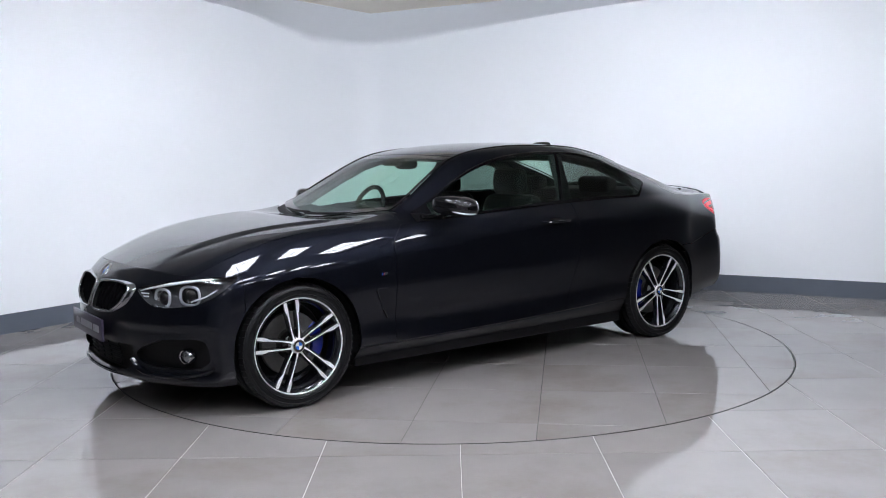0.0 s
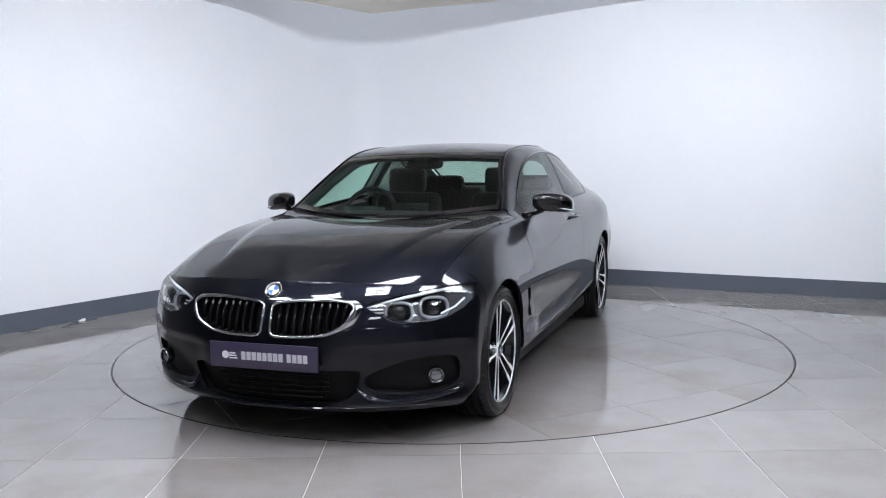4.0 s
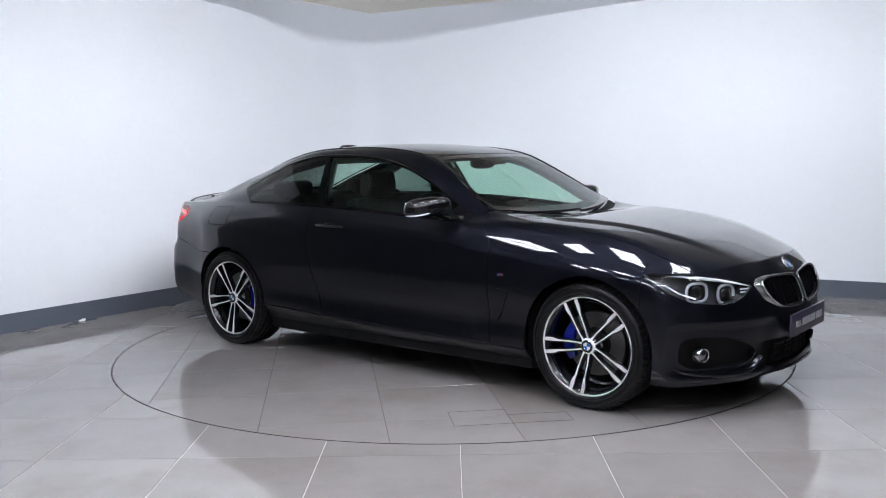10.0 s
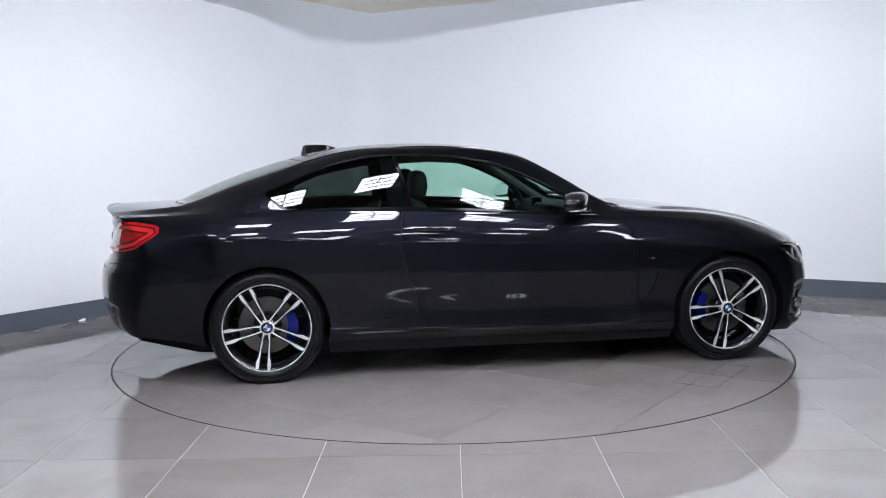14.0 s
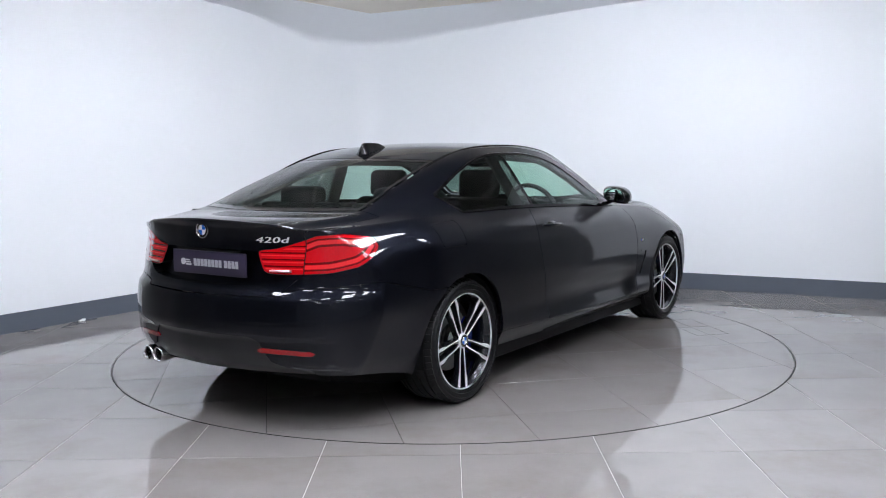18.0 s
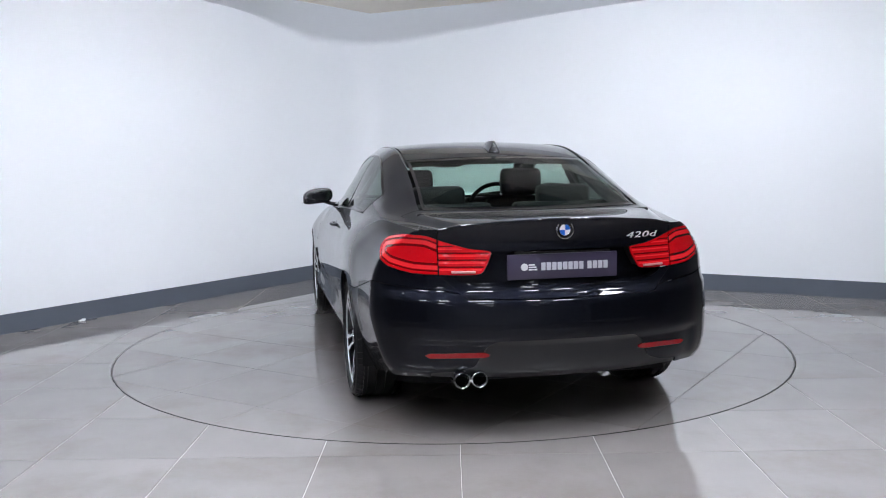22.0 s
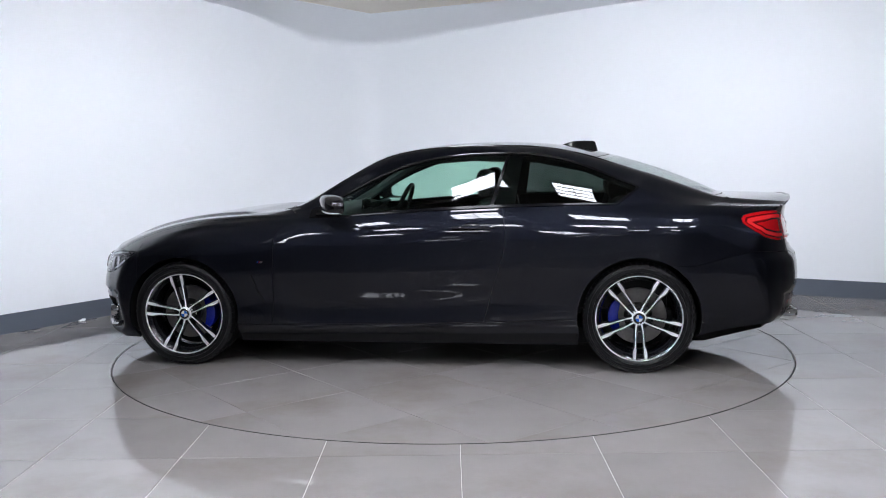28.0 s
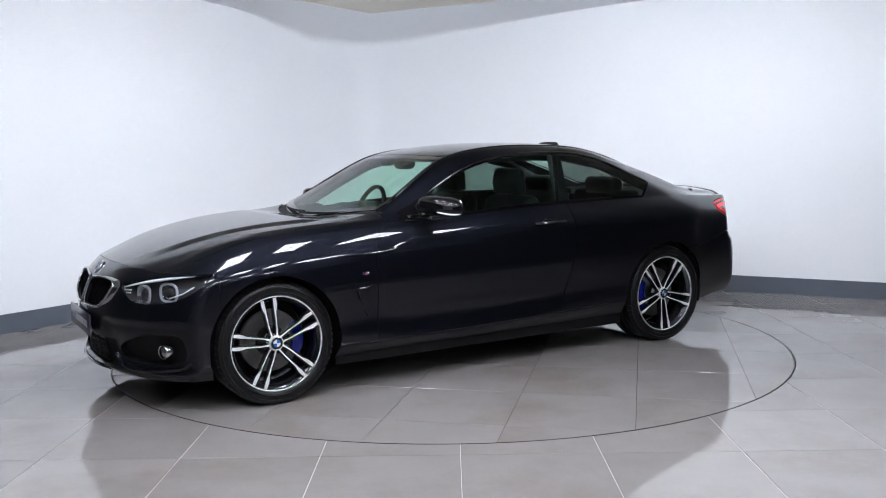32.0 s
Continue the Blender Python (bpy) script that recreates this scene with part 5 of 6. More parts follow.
def build_headlamps():
    lamps = []
    for sheet in (HEAD, mirrored(HEAD)):
        lamps.append(put("headlight", sheet, LENS, CAR, "clear headlight with two ringed projectors", flange=0.004))
    for k, sheet in enumerate((HEAD, mirrored(HEAD))):
        put("housing", pushed_in(sheet, (-0.065, -0.02 if k == 0 else 0.02, 0.0)), INNER, lamps[k])
    for y, z, r in ((0.700, 0.622, 0.060), (0.568, 0.607, 0.058)):
        x = on_front(y, z) - 0.045
        yaw = 26 if y > 0.65 else 15
        m = Matrix.Translation((x, y, z)) @ pose(0, 0, 0, 0, -4, yaw)
        ring = [m @ Vector((0, a, b)) for a, b in flat_ring(rx=r * 1.04, ry=r * 0.76, power=2.8)]
        pair("light_ring", tube(ring, 0.0072, 8, True), RINGS, "frosted daytime light ring", lamps)
        b = lathe([(r * 0.86, 0.0), (r * 0.7, -0.018), (r * 0.64, -0.022)], 32, "x")
        bmesh.ops.transform(b, matrix=m, verts=b.verts)
        pair("reflector", b, SATIN, "", lamps)
        b = lathe([(0.0001, 0.012), (r * 0.3, 0.009), (r * 0.52, 0.0), (r * 0.64, -0.018)], 32, "x")
        bmesh.ops.transform(b, matrix=m, verts=b.verts)
        pair("projector", b, PIANO, "dark glass projector", lamps)
    # bright brow along the top edge
    brow = []
    for s, z in ((-1.165, 0.636), (-1.09, 0.655), (-0.981, 0.676), (-0.88, 0.691), (-0.80, 0.700), (-0.72, 0.706)):
        brow.append(front_from_diag(s, z, -0.012))
    pair("brow", tube(brow, 0.0125, 8, flat=0.7, taper=2), GUIDE, "bright strip along the lamp's top", lamps)
    low = []
    for s, z in ((-0.72, 0.655), (-0.775, 0.622), (-0.85, 0.597)):
        low.append(front_from_diag(s, z, -0.016))
    pair("side_strip", tube(low, 0.006, 6, flat=0.7), GUIDE, "", lamps)
    for dz in (0.0, -0.014):
        bars = [front_from_diag(s, 0.628 + dz, -0.012) for s in (-1.165, -1.13, -1.10)]
        pair("inner_strip", tube(bars, 0.0035, 6), GUIDE, "", lamps)


def build_taillamps():
    ring = inside_ring(TAILLAMP, diag_rear)
    outer, inner = split(finer(finer(TAIL)), lambda c: 0.568 - c[:, 1])
    inner, _ = split(inner, lambda c: c[:, 1] - 0.562)
    for name, sheet in (("tail_light", outer), ("boot_light", inner)):
        if name == "tail_light":
            groove1, rest = split(sheet, lambda c: np.abs(ring(c) + 0.019) - 0.0036)
            groove2, rest = split(rest, lambda c: np.maximum(np.abs(ring(c) + 0.050) - 0.0050, c[:, 2] - 0.905))
            # bright guide between the bands, deeper red within and round it
            guide, rest = split(rest, lambda c: np.maximum(np.abs(ring(c) + 0.0340) - 0.0085, -1.0))
        else:
            # level bands across the lid's lamp
            groove1, rest = split(sheet, lambda c: np.maximum(np.abs((c[:, 2] - 0.782) % 0.031 - 0.0155) - 0.0034, ring(c) + 0.010))
            groove2 = trimmed(rest.A, [])
            guide, rest = split(rest, lambda c: np.maximum(np.abs((c[:, 2] - 0.782) % 0.031) - 0.0060, ring(c) + 0.012))
        lamps = both(name, rest, RED, CAR, "glossy red rear light with dark bands", flange=0.006)
        for lamp, sh in zip(lamps, (guide, mirrored(guide))):
            put("light_guide", sh, RED_GLOW, lamp, "bright red light guide", share=0.0, least=0.00001)
        for g in (groove1, groove2):
            if g.F:
                for lamp, sh in zip(lamps, (g, mirrored(g))):
                    put("band", moved(sh, -0.002), RED_DARK, lamp, flange=0.003, share=0.0, least=0.00001)
    # pale reversing lamp strip at the lower inner edge
    strip = [(on_rear(y, 0.776, 0.004), y, 0.776) for y in (0.405, 0.44, 0.475, 0.51)]
    pair("reversing_light", tube(strip, 0.008, 6, flat=0.8), material("pale_pink_lens", (0.55, 0.25, 0.25), 0.2, coat=0.8), "pale reversing light strip")


def build_grille():
    pts = outline(KIDNEY_CORNERS, n=6)
    proud = lambda y: 0.003 + 0.019 * float(ramp(y, 0.24, 0.43))
    ring = [(on_front(y, z, proud(y)), y, z) for y, z in pts]
    sur = pair("kidney_grille", tube(ring, 0.0068, 10, True), SATIN, "satin-framed kidney grille with black upright slats")
    # broad satin side of the frame towards the headlight
    V, F = [], []
    c = np.array((0.20, 0.59))
    for y, z in [p for p in pts if p[0] > 0.20]:
        out = (np.array((y, z)) - c) / np.array((0.22, 0.08))
        out /= np.linalg.norm(out)
        k = float(ramp(y, 0.20, 0.40))
        e = (y + (0.006 + 0.028 * k) * max(out[0], 0), z + 0.010 * out[1])
        m = ((y + e[0]) / 2, (z + e[1]) / 2)
        V += [(on_front(y, z, proud(y)), y, z), ((on_front(y, z, proud(y)) + on_front(*e, 0.001)) / 2 + 0.006 * k, *m), (on_front(*e, -0.004), *e)]
    for i in range(len(V) // 3 - 1):
        o = 3 * i
        F += [(o, o + 1, o + 4, o + 3), (o + 1, o + 2, o + 5, o + 4)]
    for s, host in ((1, sur[0]), (-1, sur[1])):
        link_mesh("cheek", np.array(V) * (1, s, 1) + CAR_SHIFT, [f[::s] for f in F], SATIN, host, "broad satin silver side of the frame")
    shape = inside_ring(KIDNEY, lambda c: (c[:, 1], c[:, 2]))
    for k in range(9):
        y = 0.050 + k * 0.0388
        zs = np.linspace(0.50, 0.68, 181)
        d = shape(np.column_stack([0 * zs, 0 * zs + y, zs]))
        ok = zs[d < -0.004]
        if len(ok) < 4:
            continue
        z0, z1 = ok.min(), ok.max()
        bm = bmesh.new()
        n = 8
        rows = []
        for i in range(n + 1):
            z = z0 + (z1 - z0) * i / n
            x = on_front(y, z, proud(y) - 0.014)
            rows.append([bm.verts.new(p) for p in ((x - 0.045, y - 0.006, z), (x - 0.004, y - 0.007, z), (x, y, z), (x - 0.004, y + 0.007, z), (x - 0.045, y + 0.006, z))])
        for p, q in zip(rows, rows[1:]):
            for j in range(5):
                m = (j + 1) % 5
                bm.faces.new((p[j], p[m], q[m], q[j]))
        bm.faces.new(rows[0][::-1])
        bm.faces.new(rows[-1])
        bmesh.ops.recalc_face_normals(bm, faces=bm.faces)
        pair("slat", bm, SATIN_BLACK, "", sur)
    # lower intake: slats behind the plate
    for k in range(6):
        z = 0.350 - 0.024 * k
        w = 0.275 if k < 5 else 0.24
        rod = [(on_front(y, z, -0.03), y, z) for y in np.linspace(-w, w, 9)]
        car_part("intake_slat", tube(rod, 0.005, 6), BLACK)
    for y in (-0.25, -0.125, 0.0, 0.125, 0.25):
        car_part("intake_bar", tube([(on_front(y, z, -0.036), y, z) for z in (0.355, 0.29, 0.225)], 0.004, 6), BLACK)
    # lips along the lower edge
    lip = [(on_front(y, 0.195, 0.008), y, 0.190 + 0.010 * abs(y) ** 2) for y in np.linspace(-0.40, 0.40, 17)]
    car_part("front_lip", tube(lip, 0.010, 8, flat=0.6, taper=4), PAINT, "glossy lower bumper lip")
    # winglet under the side intake: a flat blade that curls up towards the middle
    bm = bmesh.new()
    way = [(0.815, 0.262, 0.5), (0.79, 0.242, 0.9), (0.72, 0.226, 1.0), (0.63, 0.216, 1.0), (0.55, 0.214, 1.0), (0.49, 0.222, 1.0), (0.45, 0.240, 0.9), (0.425, 0.262, 0.7), (0.41, 0.285, 0.3)]
    rows = []
    for y, z, k in way:
        x = on_front(y, 0.24, 0.016)
        rows.append([bm.verts.new((x + dx, y, z + dz * k)) for dx, dz in ((0.010, 0.0), (0.004, 0.011), (-0.012, 0.016), (-0.075, 0.020), (-0.075, -0.012), (-0.004, -0.014), (0.006, -0.009))])
    for p, q in zip(rows, rows[1:]):
        for k in range(7):
            bm.faces.new((p[k], p[(k + 1) % 7], q[(k + 1) % 7], q[k]))
    bm.faces.new(rows[0])
    bm.faces.new(rows[-1][::-1])
    bmesh.ops.recalc_face_normals(bm, faces=bm.faces)
    pair("splitter_blade", bm, PAINT, "glossy winglet under the side intake")
    # fog lamps
    m = Matrix.Translation((1.958, 0.722, 0.324)) @ pose(0, 0, 0, 0, 0, 22)
    for prof, mat, nm in (([(0.030, 0.006), (0.034, 0.009), (0.037, 0.004), (0.039, -0.03)], SATIN, "fog_light"), ([(0.0001, 0.004), (0.02, 0.003), (0.030, -0.004)], FOG, "lens")):
        b = lathe(prof, 28, "x")
        bmesh.ops.transform(b, matrix=m, verts=b.verts)
        if nm == "fog_light":
            fog = pair(nm, b, mat, "small round fog light")
        else:
            pair(nm, b, mat, "", fog)
    # mesh behind the fog light
    for k in range(6):
        z = 0.275 + 0.022 * k
        pair("duct_slat", tube([(on_front(y, z, -0.044), y, z) for y in (0.47, 0.56, 0.65)], 0.003, 6), BLACK)


def plate(at, width, height, sgn, tilt=0.0):
    """A plum-grey show plate with its writing as plain bars."""
    root = car_part("show_plate", plate_box(at, (0.012, width, height), tilt), PLATE, "plum-grey show plate with plain pale bars")
    x = at[0] + sgn * 0.0065
    k = width / 0.53
    # round mark with three little bars, then two words
    b = lathe([(0.0001, 0.0), (0.017 * k, 0.0), (0.017 * k, -0.002)], 28, "x")
    bmesh.ops.scale(b, vec=(sgn, 1, 1), verts=b.verts)
    side = 1 if sgn < 0 else -1       # reading direction runs to the viewer's right
    def lay(bm, u, v):
        bmesh.ops.translate(bm, vec=(x + sgn * 0.0008, at[1] - side * u * k, at[2] + v), verts=bm.verts)
        bmesh.ops.rotate(bm, cent=at, matrix=Matrix.Rotation(radians(tilt), 3, "Y"), verts=bm.verts)
        return bm
    for i, w in enumerate((0.030, 0.036, 0.040)):
        car_part("mark_bar", lay(box((0.0012, w * k, 0.0065)), -0.165 + w / 2 - 0.0, 0.009 - 0.011 * i), WHITE, "", root, smooth=False)
    car_part("mark_disc", lay(b, -0.185, 0.0), WHITE, "", root)
    u = -0.105
    for word in (8, 4):
        for j in range(word):
            w = 0.0205
            car_part("letter_bar", lay(box((0.0012, w * k, 0.036 * k)), u + w / 2, 0.0), PALE, "", root, smooth=False)
            u += 0.0262
        u += 0.014


def plate_box(at, size, tilt):
    b = box(size, bevel=0.003)
    bmesh.ops.rotate(b, cent=(0, 0, 0), matrix=Matrix.Rotation(radians(tilt), 3, "Y"), verts=b.verts)
    bmesh.ops.translate(b, vec=at, verts=b.verts)
    return b


PALE = material("pale_grey_print", (0.52, 0.52, 0.56), 0.4)


def ellipsoid(center, radii, cut=None, power=2.3, nu=28, nv=16):
    """A rounded box; cut pulls in everything past a plane x < cut."""
    bm = bmesh.new()
    rows = []
    pw = lambda v: math.copysign(abs(v) ** (2 / power), v)
    for j in range(nv + 1):
        t = math.pi * j / nv - math.pi / 2
        row = []
        for i in range(nu):
            a = 2 * math.pi * i / nu
            p = [radii[0] * pw(math.cos(t)) * pw(math.cos(a)), radii[1] * pw(math.cos(t)) * pw(math.sin(a)), radii[2] * pw(math.sin(t))]
            if cut is not None and p[0] < cut:
                p[0] = cut + (p[0] - cut) * 0.08
            row.append(bm.verts.new([p[k] + center[k] for k in range(3)]))
        rows.append(row)
    for p, q in zip(rows, rows[1:]):
        for i in range(nu):
            j = (i + 1) % nu
            bm.faces.new((p[i], p[j], q[j], q[i]))
    bmesh.ops.remove_doubles(bm, verts=bm.verts, dist=1e-5)
    bmesh.ops.recalc_face_normals(bm, faces=bm.faces)
    return bm


def sheared(bm, center, fx=0.0, fz=0.0):
    """Sweeps the outer end of a mirror backwards and downwards."""
    for v in bm.verts:
        d = v.co.y - center[1]
        v.co.x -= fx * d
        v.co.z -= fz * d + 1.2 * max(d, 0) ** 2
    return bm


def build_mirrors():
    c = (0.415, 0.912, 1.010)
    shell = sheared(ellipsoid(c, (0.074, 0.112, 0.056), cut=-0.055, power=3.0), c, 0.42, 0.06)
    mirrors = pair("door_mirror", shell, PIANO, "gloss black door mirror with a bright indicator strip")
    g = sheared(ellipsoid((c[0] - 0.058, c[1], c[2] + 0.002), (0.004, 0.094, 0.045), power=2.8), c, 0.42, 0.06)
    pair("mirror_glass", g, material("mirror_silver", (0.85, 0.86, 0.88), 0.01, metal=1.0), "silvered mirror glass", mirrors)
    strip = []
    for k in range(10):
        a, t = 0.25 + 1.55 * k / 9, -0.34
        pw = lambda q: math.copysign(abs(q) ** (2 / 3.0), q)
        strip.append(Vector((0.076 * pw(math.cos(t)) * pw(math.cos(a)), 0.114 * pw(math.cos(t)) * pw(math.sin(a)), 0.056 * pw(math.sin(t)))))
    for p in strip:
        d = p.y
        p.x += c[0] - 0.42 * d
        p.z += c[2] - 0.06 * d - 1.2 * max(d, 0) ** 2
        p.y += c[1]
    pair("indicator", tube(strip, 0.0055, 8, flat=0.8, taper=2), GUIDE, "pale indicator strip", mirrors)
    arm = [(0.455, 0.785, 0.945), (0.450, 0.82, 0.950), (0.442, 0.86, 0.966)]
    pair("mirror_foot", tube(arm, 0.024, 10, flat=0.6), PIANO, "", mirrors)
    sail = [(0.40, 0.783, 0.935), (0.47, 0.775, 0.945), (0.55, 0.765, 0.940)]
    pair("mirror_base", tube(sail, 0.020, 8, flat=0.8), PIANO, "", mirrors)


def side_y(x, z):
    S = body_section(x)
    v = row_value()
    m = v <= 5
    zz, yy = S[m, 2], S[m, 1]
    return float(np.interp(z, zz, yy))


def build_side_trim():
    # door handles in their hollows
    for x0 in (-0.42,):
        cup = ellipsoid((x0 - 0.005, side_y(x0, 0.862) - 0.012, 0.858), (0.082, 0.016, 0.030), power=2.2)
        pair("handle_hollow", cup, PIANO)
        y = side_y(x0, 0.865)
        bar = [(x0 - 0.118, y - 0.004, 0.868), (x0 - 0.09, y + 0.016, 0.868), (x0 - 0.03, y + 0.026, 0.867), (x0 + 0.03, y + 0.025, 0.866), (x0 + 0.085, y + 0.014, 0.865), (x0 + 0.108, y - 0.004, 0.864)]
        hs = pair("door_handle", tube(bar, 0.017, 10, flat=0.62), PAINT, "body-coloured door handle")
        lock = lathe([(0.0001, 0.001), (0.010, 0.0), (0.011, -0.004)], 16, "y", (x0 - 0.105, y + 0.012, 0.868))
        pair("lock_cap", lock, CHROME, "", hs)
    # air outlet behind the front wheel
    slit = [(0.945, side_y(0.945, 0.575) + 0.001, 0.575), (0.925, side_y(0.925, 0.52) + 0.001, 0.52), (0.90, side_y(0.90, 0.46) + 0.001, 0.46), (0.872, side_y(0.872, 0.412) + 0.001, 0.412)]
    pair("wing_outlet", tube(slit, 0.008, 8, flat=0.5), BLACK, "black slot behind the wheel arch")
    top = [(0.87, side_y(0.87, 0.582) + 0.001, 0.582), (0.94, side_y(0.94, 0.578) + 0.001, 0.578)]
    pair("outlet_brow", tube(top, 0.004, 8, flat=0.6), PAINT)
    # small emblem on the wing as plain bars
    for k, (mat, w) in enumerate(((BLUE, 0.005), (DARKBLUE, 0.005), (REDBAR, 0.005), (CHROME, 0.018))):
        for s in (1, -1):
            off = (0.0, 0.006, 0.012, 0.024)[k]
            x = 0.903 - off if s > 0 else 0.880 + off
            b = box((w, 0.003, 0.013), (x, s * (side_y(x, 0.658) + 0.001), 0.658), 0.0008)
            for vtx in b.verts:
                vtx.co.x += (vtx.co.z - 0.658) * 0.4 * (-1 if s > 0 else 1)
            car_part("wing_emblem_bar", b, mat, "", None, False)
    # glossy mouldings over the side windows and along the roof's joints
    for line, x0, x1, r, name, say in ((6, 0.42, -1.10, 0.0050, "window_moulding", "gloss black moulding over the side windows"), (7, 0.60, -1.30, 0.0045, "roof_moulding", "gloss black moulding along the roof joint")):
        way = []
        for x in np.linspace(x0, x1, 40):
            S = body_section(x)
            k = int(V_LINE[line])
            n = np.array((S[k - 1, 2] - S[k + 1, 2], S[k + 1, 1] - S[k - 1, 1])) * (-1)
            n /= np.linalg.norm(n)
            way.append((x, S[k, 1] + 0.0015 * n[0], S[k, 2] + 0.0015 * n[1]))
        pair(name, tube(way, r, 8, taper=3), PIANO, say)
    # belt strip under the side windows
    belt = []
    for x in np.linspace(-1.27, 0.58, 26):
        S = body_section(x)
        k = int(V_LINE[5])
        belt.append((x, S[k, 1] + 0.003, S[k, 2] + 0.002))
    pair("belt_strip", tube(belt, 0.0045, 6), SATIN_BLACK, "gloss black strip under the windows")


def build_rear_trim():
    for y in (0.481, 0.401):
        bm = lathe([(0.028, -2.26), (0.029, -2.362), (0.031, -2.375), (0.035, -2.379), (0.039, -2.374), (0.040, -2.36), (0.040, -2.20)], 32, "x", (0, y, 0.291))
        tip = car_part("exhaust_tip", bm, CHROME, "round chrome exhaust tip")
        car_part("bore", lathe([(0.0001, -2.29), (0.030, -2.29)], 24, "x", (0, y, 0.291)), BLACK, "", tip)
    # lip along the trailing edge of the boot lid
    E = body_section(X_REAR)
    edge = [(float(p[0]) - 0.001, float(p[1]), float(p[2]) + 0.001) for p in E[int(V_LINE[6]):]]
    edge += [(x, -y, z) for x, y, z in edge[-2::-1]]
    car_part("boot_lip", tube(edge, 0.0085, 8, flat=0.6, taper=4), PAINT, "glossy lip along the boot's edge")
    # fin aerial on the roof
    bm = bmesh.new()
    prof = [(-1.190, 1.304), (-1.172, 1.366), (-1.155, 1.374), (-1.09, 1.376), (-1.02, 1.372), (-0.955, 1.352)]
    base = {0: 0.030, 1: 0.012, 2: 0.016, 3: 0.020, 4: 0.022, 5: 0.010}
    L = [bm.verts.new((x, base[i] * 0.35, z)) for i, (x, z) in enumerate(prof)]
    R = [bm.verts.new((x, -base[i] * 0.35, z)) for i, (x, z) in enumerate(prof)]
    LB = [bm.verts.new((x, 0.034 if i < 5 else 0.012, float(KZ[8](x)) - 0.004)) for i, (x, z) in enumerate(prof)]
    RB = [bm.verts.new((x, -0.034 if i < 5 else -0.012, float(KZ[8](x)) - 0.004)) for i, (x, z) in enumerate(prof)]
    for i in range(5):
        bm.faces.new((L[i], L[i + 1], R[i + 1], R[i]))
        bm.faces.new((LB[i], LB[i + 1], L[i + 1], L[i]))
        bm.faces.new((R[i], R[i + 1], RB[i + 1], RB[i]))
    bm.faces.new((L[5], LB[5], RB[5], R[5]))
    bm.faces.new((LB[0], L[0], R[0], RB[0]))
    bmesh.ops.recalc_face_normals(bm, faces=bm.faces)
    bmesh.ops.bevel(bm, geom=bm.edges[:], offset=0.003, segments=2, affect="EDGES")
    car_part("roof_aerial", bm, PIANO, "gloss black fin aerial")
    # model number on the boot, reading to the viewer's right
    text = bpy.data.curves.new("model_number", "FONT")
    text.body, text.size, text.extrude, text.align_x = "420d", 0.041, 0.0025, "CENTER"
    text.space_character = 1.08
    made = bpy.data.objects.new("model_number", text)
    scene.collection.objects.link(made)
    bpy.context.view_layer.update()
    me = bpy.data.meshes.new_from_object(made.evaluated_get(bpy.context.evaluated_depsgraph_get()))
    bpy.data.objects.remove(made)
    me.transform(Matrix(((0, 0, -1, 0), (-1.95, -0.35, 0, 0), (0, 0.95, 0, 0), (0, 0, 0, 1))))
    bm = bmesh.new()
    bm.from_mesh(me)
    for v in bm.verts:
        v.co.y -= 0.400
        v.co.z += 0.906
        v.co.x += on_rear(v.co.y, v.co.z, 0.002)
    bmesh.ops.recalc_face_normals(bm, faces=bm.faces)
    car_part("model_number", bm, ALLOY, "chrome model number", None, False)
    roundel(CAR, (on_rear(0, 0.958, 0.006) + CAR_AT[0], CAR_AT[1], 0.958), 0.041, "x_rear", 0)
    roundel(CAR, (on_front(0, 0.705, 0.006) + CAR_AT[0], CAR_AT[1], 0.706), 0.041, "x", 38)
    plate((2.226, 0.0, 0.422), 0.545, 0.115, 1)
    plate((on_rear(0.0, 0.79, -0.040), 0.0, 0.792), 0.525, 0.115, -1)
    # lamp strip over the plate and wiper arms
    car_part("plate_lamp", box((0.02, 0.46, 0.014), (on_rear(0, 0.862, -0.030), 0, 0.858), 0.004), PIANO)
    for y0, y1 in ((-0.02, 0.52), (-0.56, 0.0)):
        arm = []
        for k in range(7):
            y = y0 + (y1 - y0) * k / 6
            x = 0.885 - 0.20 * (y / 0.69) ** 2 - 0.02 * k / 6
            arm.append((x, y, float(np.interp(x, [0.6, 0.787, 0.9], [1.08, 0.982, 0.935])) + 0.008 - 0.06 * (y / 0.69) ** 2))
        car_part("wiper", tube(arm, 0.008, 6), BLACK, "black windscreen wiper")


# ---- cabin ----
def slab_profile(points, y0, y1, bevel=0.02):
    """A solid with a side profile in (x, z), from y0 to y1."""
    bm = bmesh.new()
    a = [bm.verts.new((x, y0, z)) for x, z in points]
    b = [bm.verts.new((x, y1, z)) for x, z in points]
    n = len(points)
    bm.faces.new(a)
    bm.faces.new(b[::-1])
    for i in range(n):
        j = (i + 1) % n
        bm.faces.new((a[j], a[i], b[i], b[j]))
    bmesh.ops.recalc_face_normals(bm, faces=bm.faces)
    if bevel:
        bmesh.ops.bevel(bm, geom=bm.edges[:], offset=bevel, segments=3, affect="EDGES", profile=0.6)
    return bm


